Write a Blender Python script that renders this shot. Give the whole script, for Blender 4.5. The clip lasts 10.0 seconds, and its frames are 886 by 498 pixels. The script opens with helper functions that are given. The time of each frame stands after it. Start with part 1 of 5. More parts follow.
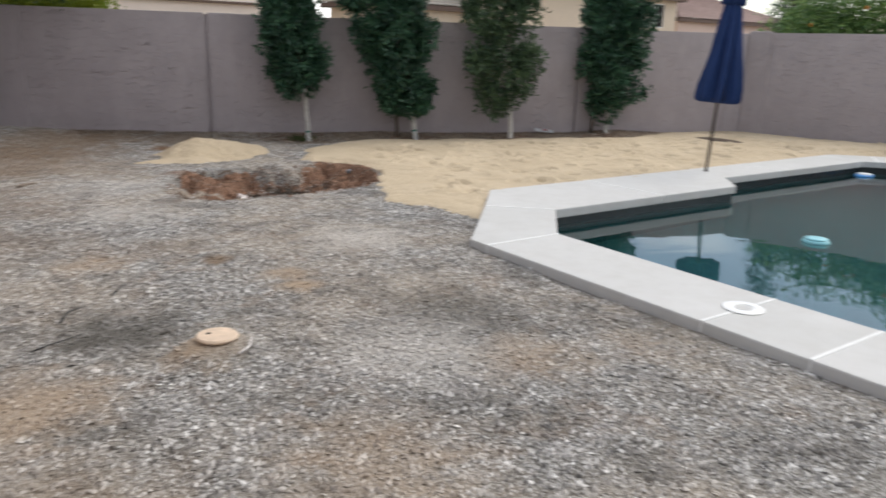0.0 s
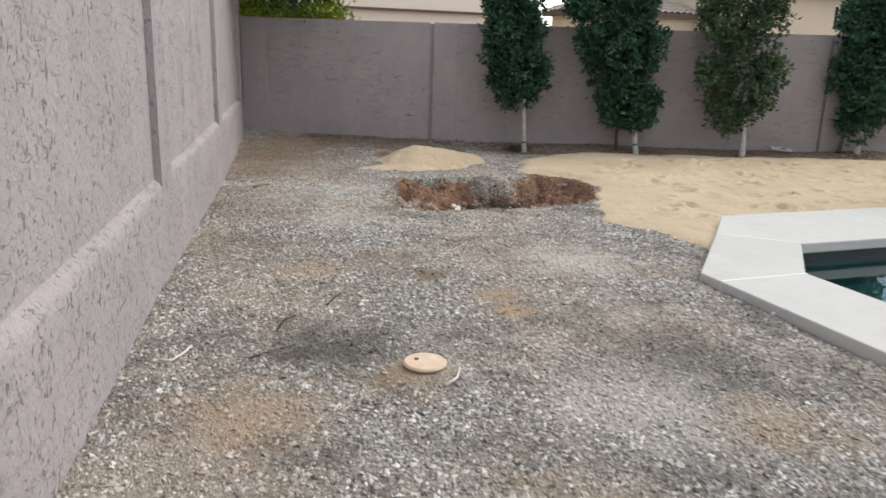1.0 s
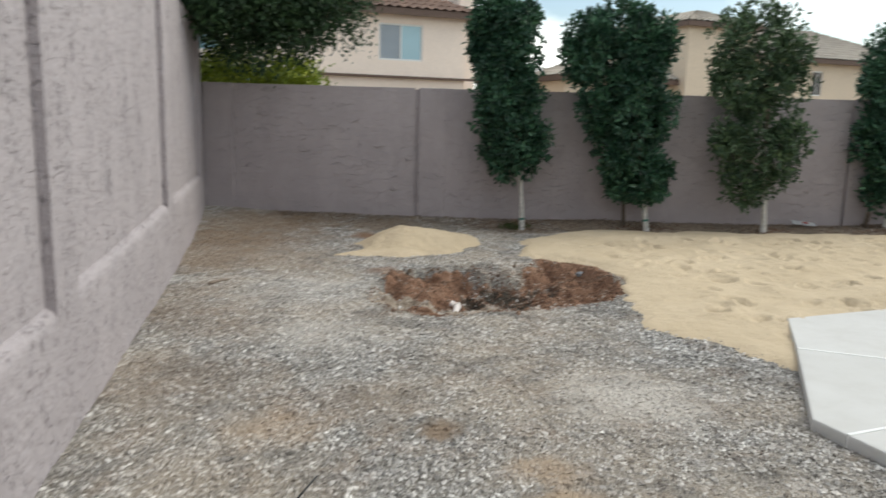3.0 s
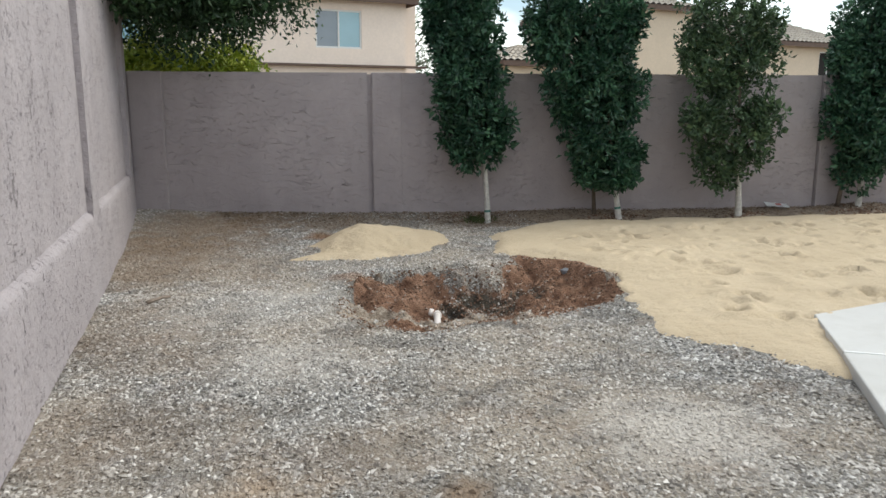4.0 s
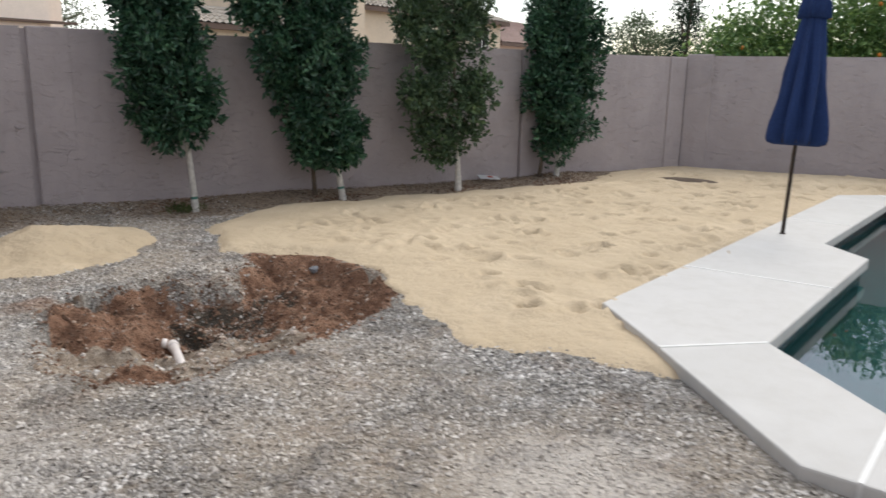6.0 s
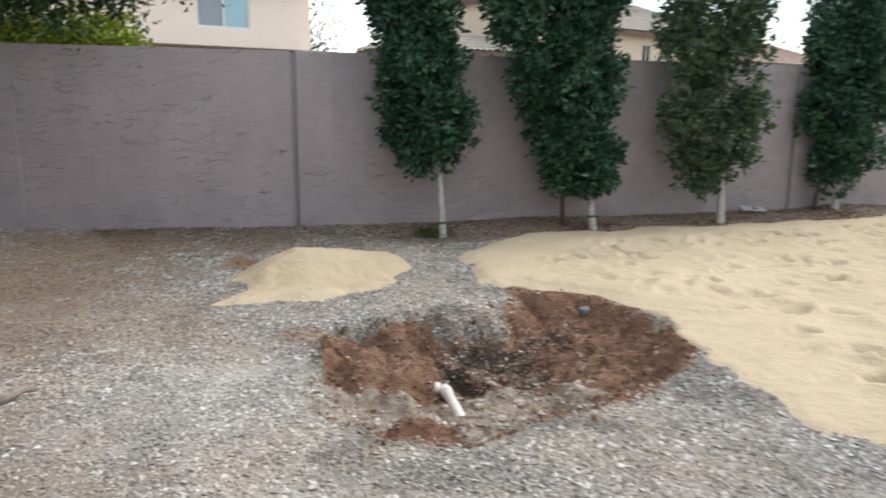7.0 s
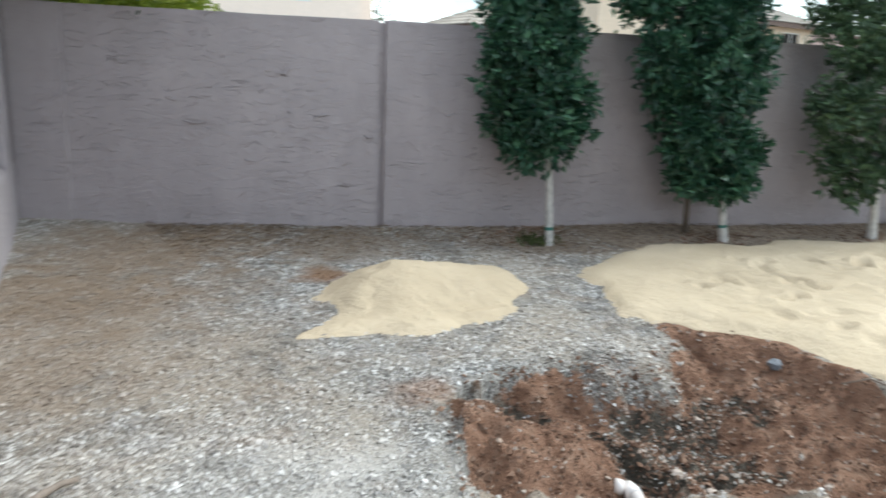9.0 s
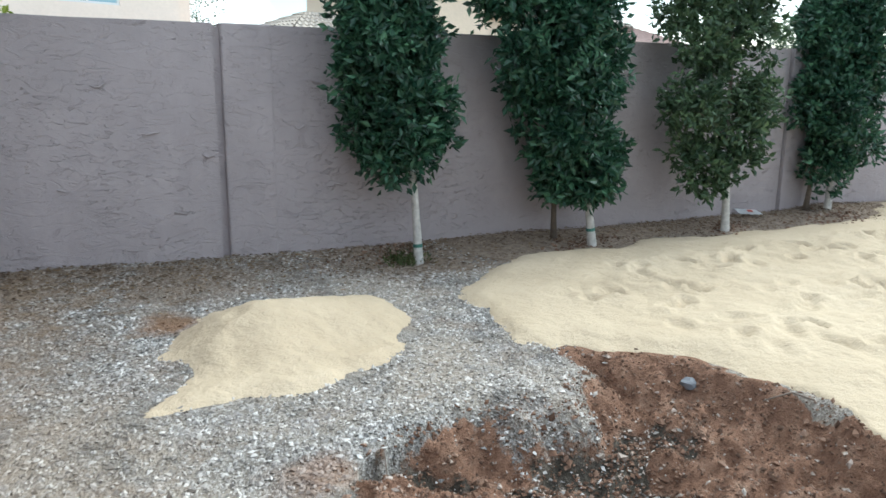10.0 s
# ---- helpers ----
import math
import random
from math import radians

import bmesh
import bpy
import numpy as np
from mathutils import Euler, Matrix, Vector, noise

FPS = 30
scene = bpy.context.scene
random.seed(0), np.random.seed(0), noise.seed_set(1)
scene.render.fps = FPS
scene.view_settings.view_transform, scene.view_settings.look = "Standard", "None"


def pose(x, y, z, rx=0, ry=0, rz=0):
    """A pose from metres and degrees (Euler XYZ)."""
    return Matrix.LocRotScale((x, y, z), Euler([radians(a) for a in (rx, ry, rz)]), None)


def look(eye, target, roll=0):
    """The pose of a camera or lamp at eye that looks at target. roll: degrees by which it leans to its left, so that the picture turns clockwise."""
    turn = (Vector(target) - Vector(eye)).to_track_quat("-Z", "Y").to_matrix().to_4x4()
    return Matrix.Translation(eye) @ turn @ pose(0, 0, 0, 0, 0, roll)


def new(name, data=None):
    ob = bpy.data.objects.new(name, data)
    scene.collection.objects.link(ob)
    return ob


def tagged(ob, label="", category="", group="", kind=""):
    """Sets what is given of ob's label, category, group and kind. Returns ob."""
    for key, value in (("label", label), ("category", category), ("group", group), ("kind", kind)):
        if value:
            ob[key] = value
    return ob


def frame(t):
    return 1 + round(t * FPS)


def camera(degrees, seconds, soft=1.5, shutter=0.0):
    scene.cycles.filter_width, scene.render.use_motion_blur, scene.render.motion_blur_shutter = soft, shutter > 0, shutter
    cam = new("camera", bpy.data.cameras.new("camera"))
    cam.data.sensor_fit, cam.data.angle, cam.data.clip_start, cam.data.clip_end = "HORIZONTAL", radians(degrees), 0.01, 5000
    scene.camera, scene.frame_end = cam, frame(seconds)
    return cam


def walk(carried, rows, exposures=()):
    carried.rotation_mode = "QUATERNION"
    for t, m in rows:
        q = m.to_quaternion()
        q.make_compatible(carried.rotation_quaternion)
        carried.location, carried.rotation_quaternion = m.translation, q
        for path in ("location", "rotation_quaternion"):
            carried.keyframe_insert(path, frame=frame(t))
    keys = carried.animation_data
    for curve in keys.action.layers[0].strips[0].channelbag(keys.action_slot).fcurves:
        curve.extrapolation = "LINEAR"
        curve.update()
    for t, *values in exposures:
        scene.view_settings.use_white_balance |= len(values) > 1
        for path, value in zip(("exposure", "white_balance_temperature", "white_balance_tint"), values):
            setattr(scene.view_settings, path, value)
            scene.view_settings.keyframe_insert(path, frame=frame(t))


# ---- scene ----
cam = camera(60.9, 10.0, soft=1.5, shutter=0.4)
PATH = [
    (0, (-0.025, 0.312, 1.509), (1.108, 1.877, 0.993), 1.7),
    (0.5, (-0.036, 0.426, 1.522), (0.796, 2.166, 0.993), 2.3),
    (0.7, (0.002, 0.524, 1.523), (0.754, 2.299, 0.990), 2.6),
    (1, (0.060, 0.671, 1.525), (0.723, 2.487, 1.013), 1.8),
    (1.2, (0.091, 0.796, 1.517), (0.723, 2.624, 1.008), 1.6),
    (1.5, (0.137, 0.985, 1.504), (0.730, 2.828, 1.003), 0.3),
    (1.8, (0.166, 1.216, 1.518), (0.757, 3.060, 1.018), -2.9),
    (2, (0.185, 1.370, 1.528), (0.780, 3.216, 1.038), -4.3),
    (2.2, (0.238, 1.526, 1.542), (0.838, 3.380, 1.093), -2.1),
    (2.5, (0.316, 1.759, 1.565), (0.846, 3.650, 1.182), -2.9),
    (2.7, (0.337, 1.913, 1.556), (0.888, 3.797, 1.171), -0.5),
    (3, (0.367, 2.144, 1.542), (1.102, 3.972, 1.195), 1.5),
    (3.2, (0.377, 2.305, 1.543), (1.201, 4.093, 1.194), 0.3),
    (4.3, (0.412, 3.233, 1.462), (1.348, 4.957, 1.074), 0.1),
    (4.5, (0.415, 3.316, 1.488), (1.633, 4.844, 1.065), 0.2),
    (4.7, (0.471, 3.426, 1.480), (1.880, 4.762, 1.000), -0.1),
    (5, (0.556, 3.591, 1.469), (2.065, 4.816, 0.996), 0.0),
    (5.2, (0.607, 3.707, 1.482), (2.176, 4.865, 1.037), 1.2),
    (6.3, (0.532, 4.495, 1.502), (1.997, 5.785, 1.063), 1.2),
    (6.5, (0.553, 4.661, 1.478), (1.903, 6.067, 1.026), 0.5),
    (6.7, (0.558, 4.865, 1.453), (1.831, 6.348, 1.029), 0.2),
    (7, (0.613, 5.119, 1.455), (1.768, 6.704, 1.064), 0.6),
    (7.2, (0.604, 5.284, 1.449), (1.697, 6.909, 1.041), 1.1),
    (7.5, (0.590, 5.532, 1.439), (1.650, 7.171, 1.005), 2.3),
    (7.7, (0.620, 5.666, 1.436), (1.640, 7.322, 0.968), 2.0),
    (8, (0.664, 5.868, 1.430), (1.608, 7.562, 0.942), 0.6),
    (8.2, (0.722, 5.994, 1.442), (1.635, 7.719, 1.005), 1.5),
    (8.5, (0.810, 6.184, 1.460), (1.674, 7.940, 1.050), 0.7),
    (8.8, (0.808, 6.369, 1.454), (1.727, 8.086, 1.000), 2.3),
    (9, (0.806, 6.493, 1.449), (1.874, 8.125, 1.008), 2.2),
    (9.2, (0.848, 6.630, 1.441), (2.035, 8.173, 0.984), 1.8),
    (9.5, (0.911, 6.835, 1.428), (2.195, 8.301, 0.977), 1.0),
    (9.7, (0.950, 6.958, 1.442), (2.291, 8.382, 1.026), 0.9),
    (10, (1.008, 7.141, 1.464), (2.407, 8.507, 1.043), 0.6),
]
walk(cam, [(t, look(eye, target, roll)) for t, eye, target, roll in PATH],
     exposures=[(0.0, 0.0, 6450, 9.5), (1.0, 0.06, 6550, 8.5), (2.0, 0.10, 6600, 6), (3.0, 0.04, 6500, 4), (4.5, 0.15, 6350, 4.5), (5.0, 0.06, 6300, 5), (6.5, 0.05, 6600, 11),
                (7.0, 0.36, 6350, 6.5), (7.5, 0.43, 6150, 4.5), (8.5, 0.58, 6000, 2), (10.0, 0.67, 5750, 0)])
# ---- daylight: thin bright overcast ----
world = bpy.data.worlds.new("sky")
scene.world = world
world.use_nodes = True
wn, wl = world.node_tree.nodes, world.node_tree.links
wn.clear()
SUN_EL, SUN_AZ = 45.0, 94.0      # height, and compass turn from +y towards +x
sky = wn.new("ShaderNodeTexSky")
sky.sky_type, sky.sun_disc = "NISHITA", False
sky.sun_elevation, sky.sun_rotation = radians(SUN_EL), radians(SUN_AZ)
sky.air_density, sky.dust_density = 1.0, 1.5
w_co = wn.new("ShaderNodeTexCoord")
w_map = wn.new("ShaderNodeMapping")
w_map.inputs["Scale"].default_value = (1.6, 1.6, 3.6)
w_noise = wn.new("ShaderNodeTexNoise")
w_noise.inputs["Scale"].default_value, w_noise.inputs["Detail"].default_value = 1.7, 6.0
w_ramp = wn.new("ShaderNodeValToRGB")
w_ramp.color_ramp.elements[0].position, w_ramp.color_ramp.elements[1].position = 0.44, 0.62
w_mix = wn.new("ShaderNodeMix")
w_mix.data_type = "RGBA"
w_mix.inputs["B"].default_value = (12.0, 11.9, 11.7, 1)
w_back, w_out = wn.new("ShaderNodeBackground"), wn.new("ShaderNodeOutputWorld")
w_back.inputs["Strength"].default_value = 0.156
for a, b in ((w_co.outputs["Generated"], w_map.inputs["Vector"]), (w_map.outputs["Vector"], w_noise.inputs["Vector"]),
             (w_noise.outputs["Fac"], w_ramp.inputs["Fac"]), (w_ramp.outputs["Color"], w_mix.inputs["Factor"]),
             (sky.outputs["Color"], w_mix.inputs["A"]), (w_mix.outputs["Result"], w_back.inputs["Color"]),
             (w_back.outputs["Background"], w_out.inputs["Surface"])):
    wl.new(a, b)
sun = new("sun", bpy.data.lights.new("sun", "SUN"))
sun.data.energy, sun.data.angle, sun.data.color = 1.6, radians(40), (1.0, 0.95, 0.87)
s_dir = Vector((math.sin(radians(SUN_AZ)) * math.cos(radians(SUN_EL)), math.cos(radians(SUN_AZ)) * math.cos(radians(SUN_EL)), math.sin(radians(SUN_EL))))
sun.matrix_world = look(s_dir * 40, (0, 0, 0))


# ---- materials ----
class Mat:
    """A small node builder round one Principled material."""

    def __init__(self, name, rough=0.8, metal=0.0, spec=0.5):
        self.m = bpy.data.materials.new(name)
        self.m.use_nodes = True
        self.n, self.l = self.m.node_tree.nodes, self.m.node_tree.links
        self.p = self.n["Principled BSDF"]
        self.p.inputs["Roughness"].default_value = rough
        self.p.inputs["Metallic"].default_value = metal
        self.p.inputs["Specular IOR Level"].default_value = spec
        self.co = self.n.new("ShaderNodeTexCoord").outputs["Object"]

    def put(self, value, socket):
        if hasattr(value, "is_output"):
            self.l.new(value, socket)
        else:
            socket.default_value = value

    def noise(self, scale, detail=4.0, rough=0.55, stretch=(1, 1, 1), warp=0.0):
        mp = self.n.new("ShaderNodeMapping")
        mp.inputs["Scale"].default_value = stretch
        self.l.new(self.co, mp.inputs["Vector"])
        t = self.n.new("ShaderNodeTexNoise")
        t.inputs["Scale"].default_value, t.inputs["Detail"].default_value = scale, detail
        t.inputs["Roughness"].default_value, t.inputs["Distortion"].default_value = rough, warp
        self.l.new(mp.outputs["Vector"], t.inputs["Vector"])
        return t.outputs["Fac"]

    def voronoi(self, scale, out="Color", stretch=(1, 1, 1)):
        mp = self.n.new("ShaderNodeMapping")
        mp.inputs["Scale"].default_value = stretch
        self.l.new(self.co, mp.inputs["Vector"])
        t = self.n.new("ShaderNodeTexVoronoi")
        t.inputs["Scale"].default_value = scale
        self.l.new(mp.outputs["Vector"], t.inputs["Vector"])
        return t.outputs[out]

    def ramp(self, fac, stops):
        r = self.n.new("ShaderNodeValToRGB")
        e = r.color_ramp.elements
        while len(e) < len(stops):
            e.new(0.5)
        for el, (pos, col) in zip(e, stops):
            el.position = pos
            el.color = (*col, 1) if isinstance(col, tuple) else (col, col, col, 1)
        self.l.new(fac, r.inputs["Fac"])
        return r.outputs["Color"]

    def mix(self, fac, a, b, kind="MIX"):
        x = self.n.new("ShaderNodeMix")
        x.data_type, x.blend_type = "RGBA", kind
        for v, s in ((fac, "Factor"), (a, "A"), (b, "B")):
            if isinstance(v, tuple) and len(v) == 3:
                v = (*v, 1)
            self.put(v, x.inputs[s])
        return x.outputs["Result"]

    def calc(self, op, a, b=0.0):
        x = self.n.new("ShaderNodeMath")
        x.operation = op
        self.put(a, x.inputs[0]), self.put(b, x.inputs[1])
        return x.outputs[0]

    def attr(self, name):
        a = self.n.new("ShaderNodeAttribute")
        a.attribute_name = name
        return a.outputs["Fac"]

    def island(self):
        return self.n.new("ShaderNodeNewGeometry").outputs["Random Per Island"]

    def object_random(self):
        return self.n.new("ShaderNodeObjectInfo").outputs["Random"]

    def spot(self, x, y, r, soft=0.5, wobble=None):
        """1 within r of a place on the ground, fading outwards with a ragged rim."""
        v = self.n.new("ShaderNodeVectorMath")
        v.operation = "DISTANCE"
        flat = self.n.new("ShaderNodeVectorMath")
        flat.operation = "MULTIPLY"
        flat.inputs[1].default_value = (1, 1, 0)
        self.l.new(self.co, flat.inputs[0])
        self.l.new(flat.outputs[0], v.inputs[0])
        v.inputs[1].default_value = (x, y, 0)
        d = v.outputs["Value"]
        if wobble is not None:
            d = self.calc("ADD", d, self.calc("MULTIPLY", self.calc("SUBTRACT", wobble, 0.5), r * 1.6))
        mr = self.n.new("ShaderNodeMapRange")
        mr.inputs["From Min"].default_value, mr.inputs["From Max"].default_value = r, r * (1 - soft)
        self.l.new(d, mr.inputs["Value"])
        return mr.outputs[0]

    def colour(self, c):
        if isinstance(c, tuple) and len(c) == 3:
            c = (*c, 1)
        self.put(c, self.p.inputs["Base Color"])
        return self

    def bump(self, height, distance, strength=1.0):
        b = self.n.new("ShaderNodeBump")
        b.inputs["Distance"].default_value, b.inputs["Strength"].default_value = distance, strength
        self.l.new(height, b.inputs["Height"])
        old = self.p.inputs["Normal"].links
        if old:
            self.l.new(old[0].from_socket, b.inputs["Normal"])
        self.l.new(b.outputs["Normal"], self.p.inputs["Normal"])
        return self


def stains(m, base, dark, light):
    """The big patches of the yard's gravel, shared by the sheet and the stones: buff dust, dark damp, tan soil."""
    wob = m.noise(5.0, 5.0)
    big = m.noise(0.55, 4.0, 0.6)
    c = m.mix(m.ramp(big, [(0.44, 0.0), (0.58, 0.8)]), base, light)
    c = m.mix(m.ramp(m.noise(1.7, 6.0, 0.68), [(0.50, 0.0), (0.63, 0.85)]), c, dark)
    c = m.mix(m.ramp(m.noise(2.4, 6.0, 0.7), [(0.53, 0.0), (0.64, 0.55)]), c, m.mix(0.5, base, (0.34, 0.24, 0.16)))
    c = m.mix(m.ramp(m.noise(3.4, 6.0, 0.7, (1, 1.3, 1)), [(0.55, 0.0), (0.66, 0.5)]), c, m.mix(0.5, base, (0.56, 0.52, 0.50)))
    for x, y, r, to, k in GROUND_SPOTS:
        c = m.mix(m.calc("MULTIPLY", m.spot(x, y, r, 0.75, wob), k), c, to)
    return c


BROWN, DAMP, TAN, PALE = (0.25, 0.185, 0.13), (0.11, 0.10, 0.085), (0.42, 0.32, 0.225), (0.58, 0.54, 0.49)
GROUND_SPOTS = [
    (0.78, 4.36, 0.50, DAMP, 0.85), (1.69, 5.40, 0.17, BROWN, 0.9), (1.92, 4.58, 0.18, TAN, 0.9), (0.30, 3.70, 0.45, TAN, 0.7),
    (1.08, 3.78, 0.24, TAN, 0.95), (2.50, 3.70, 0.62, DAMP, 0.55), (2.90, 5.45, 0.55, PALE, 0.8), (2.45, 2.95, 0.4, TAN, 0.5),
    (0.2, 2.6, 0.6, BROWN, 0.45), (1.3, 2.5, 0.5, TAN, 0.5), (0.5, 6.6, 0.7, BROWN, 0.35), (1.5, 7.3, 0.6, PALE, 0.5),
    (1.9, 12.6, 1.3, BROWN, 0.75), (3.05, 11.55, 0.28, (0.26, 0.15, 0.085), 0.9), (2.3, 11.6, 0.6, BROWN, 0.4), (0.95, 10.4, 0.7, BROWN, 0.5), (1.5, 11.4, 0.8, BROWN, 0.55), (0.75, 9.0, 0.5, BROWN, 0.35),
    (3.6, 12.4, 1.0, BROWN, 0.7), (5.2, 11.9, 0.7, BROWN, 0.6), (2.6, 12.9, 0.9, BROWN, 0.7), (1.0, 11.9, 1.0, BROWN, 0.6), (0.9, 7.6, 0.5, BROWN, 0.3), (2.0, 8.9, 0.4, PALE, 0.35), (1.4, 5.9, 0.5, BROWN, 0.35), (2.58, 9.36, 0.24, (0.30, 0.18, 0.115), 0.55),
    (1.35, 10.9, 1.7, BROWN, 0.4), (2.0, 3.3, 0.55, PALE, 0.55), (0.94, 5.73, 0.35, TAN, 0.6), (2.0, 4.85, 0.22, TAN, 0.7), (0.55, 8.2, 0.7, BROWN, 0.45), (1.6, 8.6, 0.9, PALE, 0.35),
]


def ground_material():
    m = Mat("gravel_ground", 0.95, spec=0.2)
    g = m.ramp(m.voronoi(95.0), [(0.1, (0.09, 0.08, 0.07)), (0.5, (0.24, 0.225, 0.20)), (0.9, (0.46, 0.44, 0.41))])
    c = stains(m, g, m.mix(0.6, g, (0.11, 0.10, 0.085)), m.mix(0.55, g, (0.46, 0.38, 0.29)))
    soil = m.ramp(m.noise(14.0, 6.0, 0.7), [(0.3, (0.18, 0.14, 0.105)), (0.55, (0.32, 0.25, 0.19)), (0.75, (0.46, 0.38, 0.30))])
    crumb = m.calc("MULTIPLY", m.calc("SUBTRACT", m.noise(24.0, 6.0, 0.75), 0.5), 1.5)

    def ragged(key, lo=0.38, hi=0.62):
        return m.ramp(m.calc("ADD", m.attr(key), crumb), [(lo, 0.0), (hi, 1.0)])

    c = m.mix(ragged("soil", 0.3, 0.8), c, soil)
    red = m.ramp(m.noise(9.0, 7.0, 0.7), [(0.3, (0.16, 0.088, 0.057)), (0.50, (0.31, 0.175, 0.113)), (0.75, (0.45, 0.30, 0.21))])
    # dark rubble of the deep end; the undercut's shade is painted in with it
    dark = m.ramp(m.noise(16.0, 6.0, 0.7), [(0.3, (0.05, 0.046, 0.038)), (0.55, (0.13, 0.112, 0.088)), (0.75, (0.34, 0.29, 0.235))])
    buff = m.ramp(m.noise(18.0, 6.0, 0.7), [(0.3, (0.25, 0.19, 0.14)), (0.55, (0.46, 0.38, 0.30)), (0.8, (0.64, 0.57, 0.49))])
    c = m.mix(ragged("pit"), c, red)
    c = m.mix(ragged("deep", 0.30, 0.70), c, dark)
    c = m.mix(ragged("buff", 0.32, 0.62), c, buff)
    m.colour(c)
    m.bump(m.voronoi(95.0, "Distance"), 0.012, 0.7)
    m.bump(m.noise(30.0, 6.0, 0.7), 0.02, 0.6)
    m.bump(m.calc("MULTIPLY", m.noise(11.0, 7.0, 0.75), m.attr("pit")), 0.09, 0.8)
    return m.m


def stone_material():
    m = Mat("crushed_stone", 0.9, spec=0.25)
    g = m.ramp(m.island(), [(0.0, (0.11, 0.105, 0.10)), (0.25, (0.29, 0.28, 0.265)), (0.55, (0.43, 0.41, 0.385)), (0.8, (0.58, 0.555, 0.52)), (0.97, (0.78, 0.76, 0.73))])
    m.colour(stains(m, g, m.mix(0.6, g, (0.12, 0.105, 0.09)), m.mix(0.5, g, (0.46, 0.38, 0.29))))
    m.bump(m.noise(160.0, 3.0), 0.003, 0.5)
    return m.m


def clod_material():
    m = Mat("dirt_clod", 0.95, spec=0.2)
    g = m.ramp(m.island(), [(0.0, (0.10, 0.06, 0.042)), (0.55, (0.24, 0.14, 0.093)), (0.86, (0.32, 0.21, 0.15)), (0.94, (0.54, 0.46, 0.39))])
    m.colour(m.mix(m.ramp(m.noise(60.0), [(0.35, 0.0), (0.7, 0.5)]), g, (0.12, 0.08, 0.055)))
    m.bump(m.noise(90.0, 4.0), 0.006, 0.7)
    return m.m


def sand_material():
    m = Mat("fine_sand", 0.95, spec=0.15)
    c = m.ramp(m.noise(1.1, 5.0, 0.6), [(0.3, (0.47, 0.375, 0.255)), (0.7, (0.59, 0.485, 0.345))])
    c = m.mix(m.ramp(m.noise(26.0, 6.0, 0.7), [(0.35, 0.0), (0.75, 0.35)]), c, (0.50, 0.38, 0.24))
    c = m.mix(m.ramp(m.noise(420.0, 2.0), [(0.45, 0.0), (0.7, 0.3)]), c, (0.78, 0.68, 0.52))
    m.colour(c)
    m.bump(m.noise(9.0, 6.0, 0.65), 0.05, 0.7)
    m.bump(m.noise(160.0, 3.0), 0.004, 0.5)
    return m.m


def stucco_material(name, base, streak, relief, depth=0.75, lace=0.5, warp=1.4):
    m = Mat(name, 0.92, spec=0.2)
    k = tuple(v * 0.82 for v in base)
    c = m.mix(m.ramp(m.noise(0.8, 5.0, 0.6), [(0.35, 0.0), (0.7, 0.6)]), base, k)
    c = m.mix(m.ramp(m.noise(2.2, 7.0, 0.7), [(0.40, 0.0), (0.62, 0.45)]), c, tuple(v * 0.80 for v in base))
    c = m.mix(m.ramp(m.noise(3.0, 6.0, 0.65, (1, 1, 0.22)), [(0.52, 0.0), (0.75, 0.35)]), c, tuple(v * 1.15 for v in base))
    c = m.mix(m.ramp(m.noise(5.0, 6.0, 0.7, (1, 1, 0.45)), [(0.52, 0.0), (0.68, 0.5)]), c, tuple(v * 0.84 for v in base))
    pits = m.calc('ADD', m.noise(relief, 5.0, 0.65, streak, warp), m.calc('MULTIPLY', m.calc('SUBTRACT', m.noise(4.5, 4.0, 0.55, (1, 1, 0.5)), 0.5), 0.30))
    # the shade in the pits is painted into the colour, besides their relief
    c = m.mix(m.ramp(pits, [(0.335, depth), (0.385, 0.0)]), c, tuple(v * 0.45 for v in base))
    m.colour(c)
    m.bump(m.ramp(pits, [(0.32, 0.0), (0.40, 0.85), (0.7, 1.0)]), 0.02, 0.35 + 0.65 * depth)
    m.bump(m.ramp(m.noise(relief * 0.7, 5.0, 0.6, (streak[0], streak[1], streak[2] * 1.3), 1.6), [(0.50, 0.0), (0.54, 1.0)]), 0.010, lace)
    m.bump(m.noise(relief * 0.8, 3.0, 0.5), 0.022, lace)
    m.bump(m.calc('MULTIPLY', m.ramp(m.noise(7.0, 4.0, 0.6, (1, 1, 3.2), 1.2), [(0.60, 0.0), (0.64, 1.0)]), m.ramp(m.noise(1.3, 3.0), [(0.42, 0.0), (0.58, 1.0)])), 0.02, 0.7)
    m.bump(m.noise(85.0, 4.0, 0.6), 0.004, 0.6)
    m.bump(m.noise(4.0, 3.0), 0.03, 0.4)
    return m.m


def plain(name, base, rough=0.7, grain=20.0, vary=0.18, bump=0.002, metal=0.0, spec=0.5):
    m = Mat(name, rough, metal, spec)
    c = m.mix(m.ramp(m.noise(grain, 5.0, 0.6), [(0.35, 0.0), (0.7, 1.0)]), base, tuple(v * (1 - vary) for v in base))
    c = m.mix(m.ramp(m.noise(grain * 0.12, 4.0), [(0.45, 0.0), (0.7, 0.6)]), c, tuple(v * (1 - vary) for v in base))
    m.colour(c)
    if bump:
        m.bump(m.noise(grain * 3, 4.0), bump, 0.6)
    return m.m


